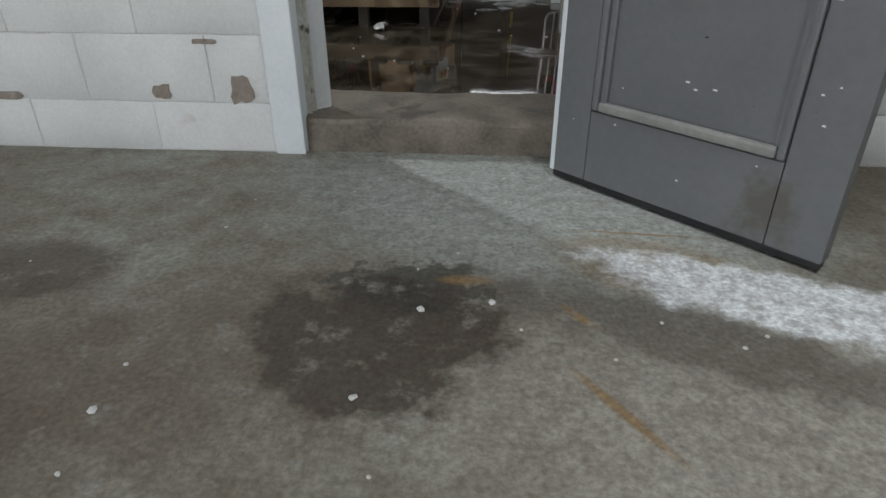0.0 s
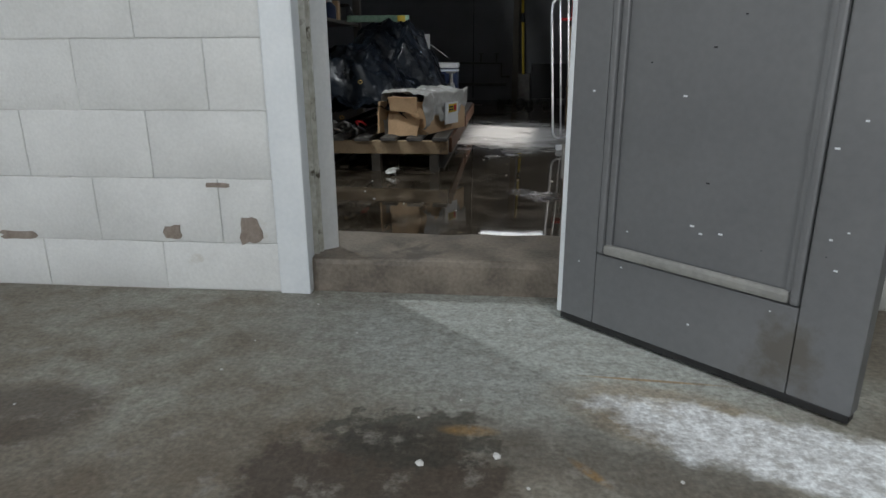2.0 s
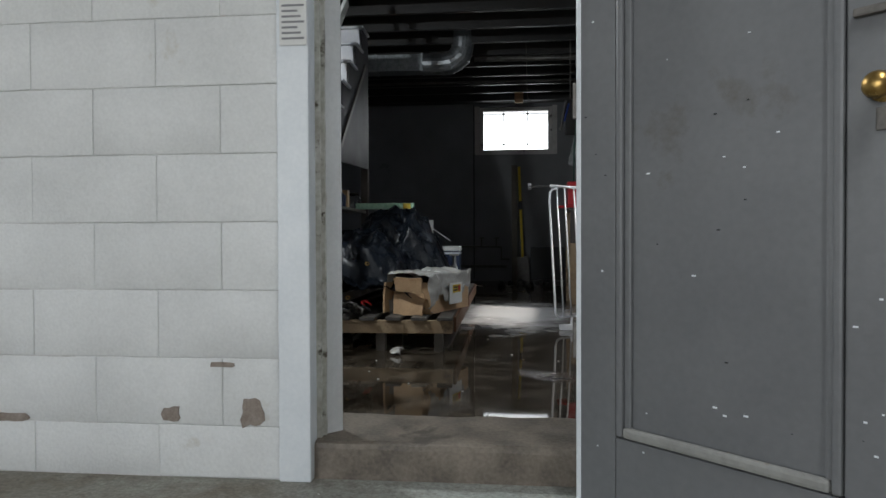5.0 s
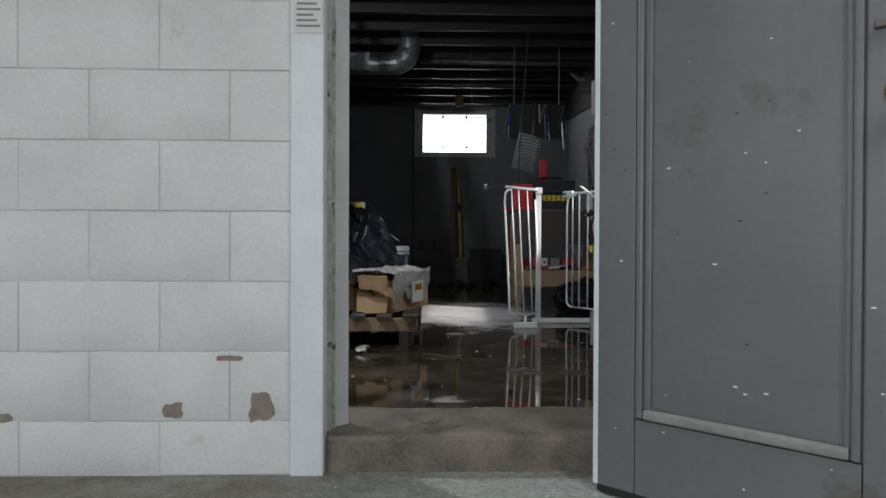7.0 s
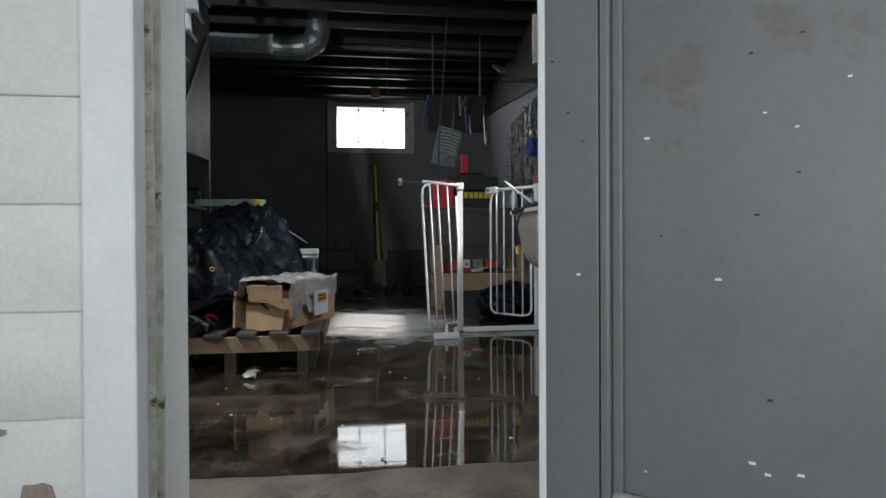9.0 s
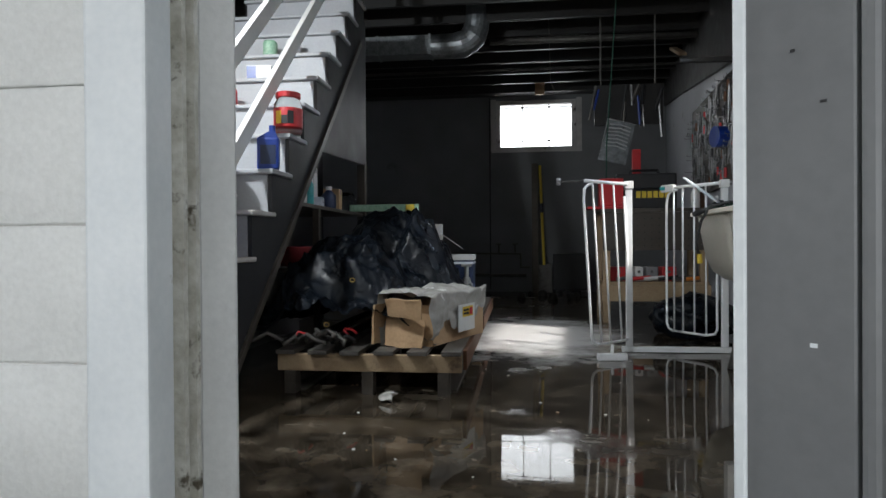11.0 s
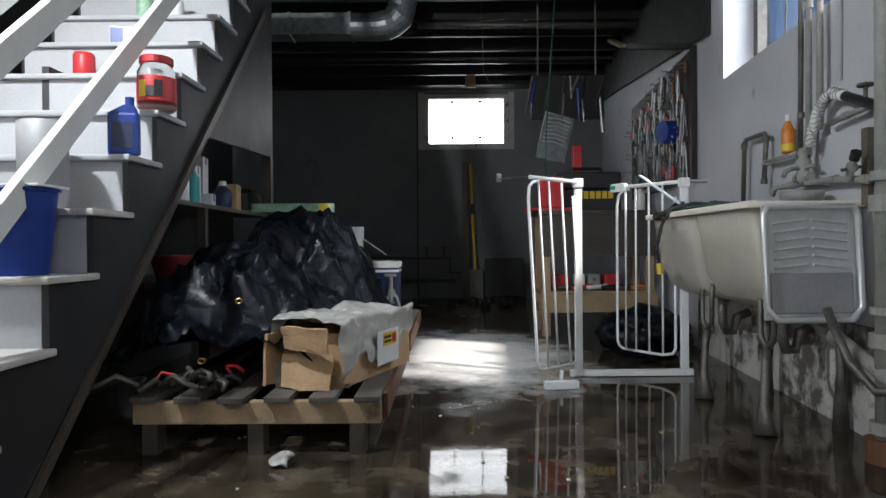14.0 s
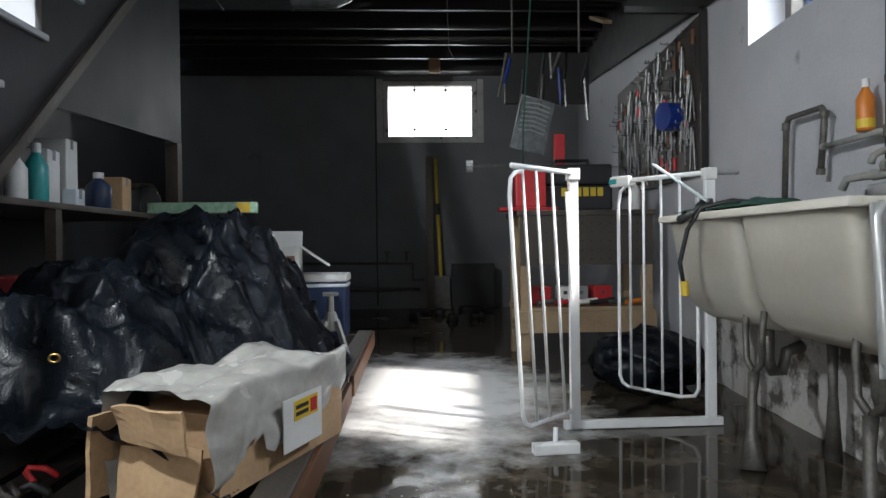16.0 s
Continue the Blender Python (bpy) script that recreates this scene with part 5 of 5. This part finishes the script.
part("shelf_rail", bx(-0.02, 1.14, -0.02, 0.015, 0.24, 0.42, bev=0.004), M["wood"], wb, "pale wooden rail")
for k in range(6):
    random.seed(800 + k)
    x = 1.25 + 0.15 * k
    tagged(add_mesh("tool", tube([(x, 8.76, 0.48), (x + 0.22, 8.80, 0.50)], 0.022, 8), M[("steel", "red", "white", "black", "steel", "orange")[k]]), "hand tool lying on a bench shelf", "tool", "tools on the bench shelf")
for x, w, mm in ((1.3, 0.2, "red"), (1.52, 0.09, "white"), (1.66, 0.12, "grey_plastic"), (1.85, 0.16, "red")):
    b_ = thing("tool_case", (x, 9.0, 0.451), 0, "small tool case on a bench shelf", "case", "cases on the bench shelf")
    part("body", bx(-w / 2, w / 2, -0.1, 0.1, 0, 0.16, bev=0.01), M[mm], b_)
    part("clasp", bx(-0.015, 0.015, -0.106, -0.101, 0.09, 0.12), M["steel"], b_)
case = thing("power_tool_case", (1.60, 8.98, 1.261), -3, "black plastic power tool case with yellow lettering block", "tool case")
part("body", bx(-0.33, 0.33, -0.13, 0.13, 0, 0.22, bev=0.02), M["black"], case)
part("lid", bx(-0.33, 0.33, -0.13, 0.13, 0.225, 0.40, bev=0.02), M["black"], case)
part("handle", tube([(-0.16, 0, 0.395), (-0.14, 0, 0.445), (0.14, 0, 0.445), (0.16, 0, 0.395)], 0.018, 8), M["black"], case)
for k in range(6):
    part("logo_bar", bx(-0.11 + 0.062 * k, -0.062 + 0.062 * k, -0.136, -0.1315, 0.125, 0.20), M["yellow"], case, "yellow brand mark block")
rc = thing("red_box", (1.20, 8.82, 1.272), 0, "red plastic box beside a tool case", "box")
part("body", bx(-0.13, 0.13, -0.08, 0.08, 0.02, 0.33, bev=0.015), M["red"], rc)
part("tray", bx(-0.26, 0.22, -0.1, 0.1, -0.012, 0.018, bev=0.008), M["red"], rc, "flat red tray under it")
tagged(add_mesh("red_tool", bx(1.50, 1.60, 9.18, 9.24, 1.261, 1.98, bev=0.01), M["red"]), "red flat tool standing behind a case", "tool")
bottle("glue_bottle", (2.12, 8.85, 1.261), 0.05, 0.26, M["white"], M["red"], "white bottle with red cap on a bench")
bottle("glue_bottle", (2.2, 8.95, 1.261), 0.05, 0.22, M["brown"], M["white"], "brown bottle on a bench")
rope = tagged(add_mesh("green_cord", tube([(1.16, 8.9, 1.3), (1.17, 8.9, 2.0), (1.20, 8.9, 2.45), (1.30, 8.9, 3.86)], 0.008, 6), M["green"]), "green cord hanging from the ceiling", "cord")

# rack with paint trays and tools hung from the joists
rack = thing("hanging_rack", (0, 0, 0), 0, "dark hanging rack with tools under the joists", "rack")
part("board", bx(1.12, 1.95, 9.62, 9.66, 2.35, 2.85, bev=0.005), M["joist"], rack)
for x in (1.2, 1.86):
    part("hanger", tube([(x, 9.64, 2.8), (x, 9.64, 3.85)], 0.012, 6), M["iron"], rack)
ht = thing("hung_paint_tray", (1.30, 9.60, 2.42), 0, "ribbed metal paint tray hanging from a rack", "paint tray", tilt=(-1, 14))
part("tray_back", bx(-0.02, 0.32, -0.008, 0.0, -0.52, 0.0, bev=0.004), M["galv"], ht)
for k in range(7):
    part("rib", tube([(0.02, -0.014, -0.06 - 0.045 * k), (0.15, -0.014, -0.04 - 0.045 * k), (0.28, -0.014, -0.06 - 0.045 * k)], 0.008, 6), M["alu"], ht)
part("lip", tube([(-0.02, -0.02, 0), (0.32, -0.02, 0), (0.32, -0.02, -0.52), (-0.02, -0.02, -0.52)], 0.012, 6, True), M["alu"], ht)
for k in range(13):
    random.seed(900 + k)
    x, z = random.uniform(1.14, 1.95), random.uniform(2.5, 2.95)
    L = random.uniform(0.15, 0.5)
    mm = ("steel", "iron", "black", "blue", "black", "steel", "iron")[k % 7]
    tagged(add_mesh("hung_tool", tube([(x, 9.612, min(z, 2.84)), (x + random.uniform(-0.1, 0.1), 9.605, min(z, 2.84) - L)], random.uniform(0.012, 0.02), 7), M[mm]), "hand tool hanging from a rack", "tool", "tools on the hanging rack")
tagged(add_mesh("pine_offcut", bx(-0.05, 0.05, -0.3, 0.3, -0.02, 0.02, bev=0.003), M["wood"]), "pale wooden board up between joists", "board").matrix_world = pose(2.36, 10.6, 3.52, 24, 0, 0)

# ---- pegboard with tools on the right wall ----
WT = -math.degrees(math.atan(0.083))
peg = thing("pegboard", (xr(8.0) - 0.03, 8.0, 1.49), WT, "dark pegboard crowded with hand tools on a wall", "pegboard")
part("board", bx(-0.012, 0.012, 0, 2.55, 0, 1.16), M["brown_peg"], peg)
part("edge", bx(-0.03, 0.02, -0.03, -0.002, -0.02, 1.18, bev=0.004), M["joist"], peg)
for k in range(120):
    random.seed(1000 + k)
    y, z = random.uniform(0.08, 2.45), random.uniform(0.12, 1.12)
    L = random.uniform(0.10, 0.34)
    dx = random.uniform(0.03, 0.14)
    base = Vector((xr(8.0 + y) - 0.045, 8.0 + y, 1.49 + z))
    kind = k % 6
    t_ = thing("hand_tool", base, 0, ("steel spanner hanging on a pegboard", "screwdriver hanging on a pegboard", "pliers hanging on a pegboard")[k % 3], "tool", "tools on the pegboard")
    lo = max(-L, 0.03 - z)
    sw = random.uniform(-0.05, 0.05)
    if kind in (0, 3):
        part("shaft", bx(-0.012, -0.002, -0.014, 0.014, lo, 0.0, bev=0.003), M["steel"], t_)
        part("jaw", tube([(-0.014, -0.02, 0.02), (-0.014, -0.028, 0.0), (-0.014, 0, -0.015), (-0.014, 0.028, 0.0), (-0.014, 0.02, 0.02)], 0.008, 6), M["steel"], t_)
    elif kind in (1, 4):
        part("shaft", tube([(-dx * 0.2, sw, lo), (-dx * 0.2, 0, -0.08)], 0.005, 6), M["steel"], t_)
        part("grip", tube([(-dx * 0.2, 0, -0.085), (-dx * 0.2, 0, 0.02)], 0.016, 8), M[("red", "black", "brown", "black", "steel")[k % 5]], t_)
    else:
        part("arm", tube([(-0.012, -0.03, lo), (-0.012, -0.01, lo * 0.4), (-0.012, 0.008, 0.03)], 0.009, 6), M[("black", "red", "steel")[k % 3]], t_)
        part("arm", tube([(-0.026, 0.03, lo), (-0.026, 0.01, lo * 0.4), (-0.026, -0.008, 0.03)], 0.009, 6), M[("black", "red", "steel")[k % 3]], t_)
    part("hook", tube([(0.03, 0, 0.0), (-dx, 0, 0.0), (-dx, 0, 0.02)], 0.004, 6), M["steel"], t_)
tagged(add_mesh("tape_reel", tube([(xr(8.4) - 0.20, 8.42, 1.98), (xr(8.4) - 0.06, 8.45, 1.98)], 0.11, 18), M["blue"]), "blue plastic reel hanging on a pegboard", "reel")

# ---- plumbing on the right wall ----


def wp(y, z, off=0.06):
    return (xr(y) - off, y, z)


pipe("pipe_loop", [wp(6.79, 1.12), wp(6.76, 1.60), wp(6.73, 1.63), wp(6.43, 1.62), wp(6.40, 1.59), wp(6.44, 1.30)], 0.0155, M["iron"], "dark iron pipe loop on a wall", rings=((wp(6.765, 1.57), wp(6.76, 1.61)), (wp(6.405, 1.57), wp(6.40, 1.60)), (wp(6.44, 1.30), wp(6.435, 1.33))))
pipe("supply_pipe", [wp(6.42, 1.43), wp(5.95, 1.43)], 0.014, M["cast"], "grey painted supply pipe along a wall", rings=((wp(6.42, 1.43), wp(6.39, 1.43)),))
pipe("riser_pipe", [wp(5.95, 1.24), wp(5.93, 2.6), wp(5.93, 3.85)], 0.014, M["iron"], "dark riser pipe running up a wall", rings=((wp(5.95, 1.40), wp(5.95, 1.45)), (wp(5.94, 1.62), wp(5.94, 1.65))))
pipe("riser_pipe", [wp(5.85, 1.40), wp(5.85, 2.6), wp(5.85, 3.85)], 0.016, M["cast"], "painted riser pipe running up a wall", rings=((wp(5.85, 1.44), wp(5.85, 1.50)), (wp(5.85, 2.20), wp(5.85, 2.24))))
pipe("riser_pipe", [wp(5.73, 1.52), wp(5.73, 2.24), wp(5.75, 2.30), wp(5.83, 2.33)], 0.017, M["cast"], "painted riser pipe running up a wall", rings=((wp(5.73, 2.20), wp(5.73, 2.24)),))
pipe("conduit", [wp(5.62, 1.75, 0.012), wp(5.62, 3.85, 0.012)], 0.012, M["grey_wall"], "painted conduit flush on a wall", "conduit")
pipe("faucet_pipe", [wp(6.14, 1.20, 0.14), wp(6.12, 1.245, 0.13), wp(6.05, 1.25, 0.10), wp(5.6, 1.24), wp(5.25, 1.21)], 0.017, M["cast"], "corroded pipe and tap above a sink", rings=((wp(6.0, 1.25, 0.09), wp(5.94, 1.25, 0.085)), (wp(5.62, 1.24), wp(5.56, 1.24)), (wp(5.34, 1.215), wp(5.29, 1.212))))
vb = thing("tap_valve", wp(5.85, 1.33, 0.09), 0, "corroded brass tap valve above a sink", "valve")
part("body", lathe([(0.020, -0.09), (0.034, -0.07), (0.038, -0.03), (0.024, -0.01), (0.036, 0.01), (0.040, 0.04), (0.022, 0.06), (0.030, 0.08), (0.018, 0.11)], 12), M["cast"], vb, "", True)
for sgn in (-1, 1):
    part("flange", tube([(0, 0.04 * sgn, -0.05), (0, 0.07 * sgn, -0.05)], 0.026, 10), M["cast"], vb)
part("spout", tube([(0, 0, 0), (-0.06, 0, 0.0), (-0.10, 0, -0.02), (-0.11, 0, -0.05)], 0.014, 8), M["cast"], vb, "", True)
part("tee_handle", tube([(0.0, -0.10, 0.0), (-0.01, -0.02, 0.005)], 0.010, 8), M["cast"], vb)
elbow_pts = [wp(5.80, 1.44, 0.08), wp(5.77, 1.52, 0.08), wp(5.72, 1.60, 0.08), wp(5.65, 1.66, 0.08), wp(5.56, 1.67, 0.08), wp(5.45, 1.63, 0.08)]
elbow = pipe("wrapped_pipe", elbow_pts, 0.027, M["paper"], "pipe elbow wrapped in white netting")
for k in range(22):
    i_, q_ = divmod(k * 5 / 22, 1)
    A_, B_ = Vector(elbow_pts[int(i_)]), Vector(elbow_pts[int(i_) + 1])
    c_, d_ = A_.lerp(B_, q_), (B_ - A_).normalized()
    u_ = d_.cross(Vector((1, 0, 0))).normalized()
    w_ = d_.cross(u_)
    part("net_strand", tube([c_ + (u_ * math.cos(t_) + w_ * math.sin(t_)) * 0.029 + d_ * 0.012 * math.sin(2 * t_ + k) for t_ in [2 * math.pi * j_ / 12 for j_ in range(12)]], 0.0022, 4, True), M["ink"], elbow)
pipe("insulated_pipe", [wp(5.45, 1.63, 0.08), wp(5.2, 1.53, 0.08), wp(4.4, 1.47, 0.08)], 0.024, M["black"], "black insulated pipe along a wall")
pipe("branch_pipe", [wp(5.66, 1.53), wp(5.3, 1.545), wp(4.6, 1.56)], 0.015, M["cast"], "grey branch pipe along a wall", rings=((wp(5.5, 1.54), wp(5.46, 1.54)),))
gv = thing("gate_valve", wp(5.28, 1.56, 0.08), 0, "black gate valve on a pipe", "valve")
part("stem", tube([(0, 0, 0), (0, 0, 0.08)], 0.010, 8), M["iron"], gv)
part("wheel", tube([(0.03 * math.cos(t_), 0.03 * math.sin(t_), 0.08) for t_ in [2 * math.pi * j_ / 14 for j_ in range(14)]], 0.008, 6, True), M["iron"], gv)
part("spoke", bx(-0.03, 0.03, -0.006, 0.006, 0.074, 0.086), M["iron"], gv)
pv = thing("drain_cock", wp(5.36, 1.27, 0.10), 0, "black capped drain cock on a pipe", "valve", tilt=(38, -10))
part("body", tube([(0, 0, -0.07), (0, 0, 0.05)], 0.018, 10), M["cast"], pv)
part("nut", tube([(0, 0, -0.01), (0, 0, 0.02)], 0.026, 6), M["cast"], pv)
part("cap", tube([(0, 0, 0.05), (0, 0, 0.09)], 0.024, 10), M["black"], pv)
part("lever", tube([(-0.05, 0, 0.0), (0.05, 0, 0.0)], 0.008, 6), M["iron"], pv)
tagged(add_mesh("wood_wedge", bx(xr(5.36) - 0.04, xr(5.36) - 0.005, 5.34, 5.385, 1.10, 1.46, bev=0.004), M["old_plank"]), "wooden lath behind pipes", "lath")
soap = bottle("soap_bottle", wp(6.08, 1.445, 0.07), 0.036, 0.22, M["orange"], M["white"], "orange and yellow soap bottle on a pipe")
part("label_band", lathe([(0.0365, 0.012), (0.037, 0.05)], 16), M["yellow"], soap, "yellow label")
st_ = thing("soil_stack", (1.975, 5.03, 0.0), 0, "grey painted cast iron soil stack", "pipe")
part("run", tube([(0, 0, 0.0), (0, 0, 3.85)], 0.038, 16), M["cast"], st_, "", True)
for z0, z1, r in ((0.0, 0.10, 0.075), (0.12, 0.17, 0.058), (0.48, 0.54, 0.06), (0.62, 0.65, 0.056), (1.05, 1.12, 0.06), (1.18, 1.22, 0.055), (2.2, 2.28, 0.06)):
    part("collar", tube([(0, 0, z0), (0, 0, z1)], r, 16), M["brown"] if z0 == 0 else M["cast"], st_)
pipe("waste_pipe", [wp(6.1, 0.60, 0.10), wp(5.5, 0.46, 0.10), wp(4.97, 0.36, 0.16), wp(4.3, 0.24, 0.10)], 0.034, M["cast"], "grimy sloping waste pipe below a sink", rings=((wp(5.62, 0.488, 0.10), wp(5.5, 0.46, 0.10)),))
pipe("waste_trap", [(1.88, 5.28, 0.62), (1.90, 5.15, 0.40), (1.93, 5.02, 0.30), (1.99, 4.9, 0.32)], 0.02, M["iron"], "thin iron waste pipe beside a sink")
pipe("corrugated_hose", [wp(4.86, 1.72, 0.08), wp(4.85, 1.30, 0.09), wp(4.83, 1.0, 0.08), wp(4.7, 0.9, 0.05)], 0.035, M["black"], "black corrugated hose beside a stack", "hose")
# pale footing course of the right wall, paint flaking
ft = bmesh.new()
right_piece(ft, 3.2, 7.9, 0.0, 0.52, -0.025, 0.024)
bmesh.ops.subdivide_edges(ft, edges=[e for e in ft.edges if e.calc_length() > 1], cuts=40)
setting("wall_footing", rough_up(ft, 0.006, 6), M["flaking"], "flaking whitewashed footing of a basement wall", "wall")

# small floating bits on the water
for k in range(26):
    random.seed(1400 + k)
    s_ = bmesh.new()
    bmesh.ops.create_icosphere(s_, subdivisions=1, radius=random.uniform(0.004, 0.012))
    for v in s_.verts:
        v.co.z *= 0.35
    ob = add_mesh("floating_crumb", s_, M["paper"] if k % 3 else M["wood"])
    ob.matrix_world = pose(random.uniform(-0.9, 1.5), random.uniform(3.3, 6.6), 0.004)
    tagged(ob, "small pale crumb floating on muddy water", "debris", "floating crumbs")

# ---- painted blocks of the wall between the rooms, last ----
COURSE, BLEN, Z0 = 0.243, 0.480, 0.188


def block_mesh(w, h, seed):
    b = bmesh.new()
    nx, nz = max(3, round(w / 0.045)), max(3, round(h / 0.06))
    soft = 0.0008 + 0.0012 * (seed % 3)

    def along(i, n, size):
        return 0.0 if i == 0 else size if i == n else 0.005 + (size - 0.01) * (i - 1) / (n - 2)

    def vert(i, k):
        x, z = along(i, nx, w), along(k, nz, h)
        edge = i in (0, nx) or k in (0, nz)
        y = -0.012 + (soft + 0.003 * max(0, noise.noise(Vector((x * 14, z * 14, seed + 0.5)))) if edge else 0.0)
        y += 0.0022 * noise.noise(Vector((x * 7 + seed, z * 9, seed)))
        dx = noise.noise(Vector((z * 13, seed, 3.0))) * 0.0016 if 0 < k < nz else 0
        dz = noise.noise(Vector((x * 11, seed, 7.0))) * 0.0024 if 0 < i < nx else 0
        return b.verts.new((x + dx, y, z + dz))
    g = [[vert(i, k) for i in range(nx + 1)] for k in range(nz + 1)]
    for k in range(nz):
        for i in range(nx):
            b.faces.new((g[k][i], g[k][i + 1], g[k + 1][i + 1], g[k + 1][i])).smooth = True
    rim_ = [g[0][i] for i in range(nx + 1)] + [g[k][nx] for k in range(1, nz + 1)] + [g[nz][i] for i in range(nx - 1, -1, -1)] + [g[k][0] for k in range(nz - 1, 0, -1)]
    low = [b.verts.new((v.co.x, 0.012, v.co.z)) for v in rim_]
    for i in range(len(rim_)):
        j = (i + 1) % len(rim_)
        b.faces.new((rim_[j], rim_[i], low[i], low[j]))
    me = bpy.data.meshes.new("block")
    b.to_mesh(me)
    b.free()
    me.materials.append(M["white_block"])
    return me


full = [block_mesh(BLEN - 0.0004, COURSE - 0.0022, k) for k in range(5)]
WY = 2.345 + 0.23


def lay(parent, xa, xb):
    for c in range(-1, 13):
        z = Z0 + COURSE * c if c >= 0 else 0.002
        h = COURSE if c >= 0 else Z0
        off = -1.247 + (0.0 if c % 2 == 0 else BLEN / 2) - 12 * BLEN
        k = 0
        while off + k * BLEN < xb:
            x0, x1 = max(xa, off + k * BLEN), min(xb, off + (k + 1) * BLEN)
            k += 1
            if x1 - x0 < 0.04:
                continue
            random.seed(int(c * 977 + k * 131))
            if c >= 0 and x1 - x0 > BLEN - 0.001:
                me = random.choice(full)
            else:
                me = block_mesh(x1 - x0 - 0.0004, h - 0.0022, c + k)
            ob = new("block", me)
            ob.location = (x0 + 0.0015, WY + random.uniform(-0.0015, 0.0015), z + 0.0015)
            ob.parent = parent
            ob.matrix_parent_inverse = Matrix.Translation((0, -0.23, 0))


lay(bpy.data.objects["wall_door_left"], -3.99, -0.556)
lay(bpy.data.objects["wall_door_right"], 0.705, 3.39)
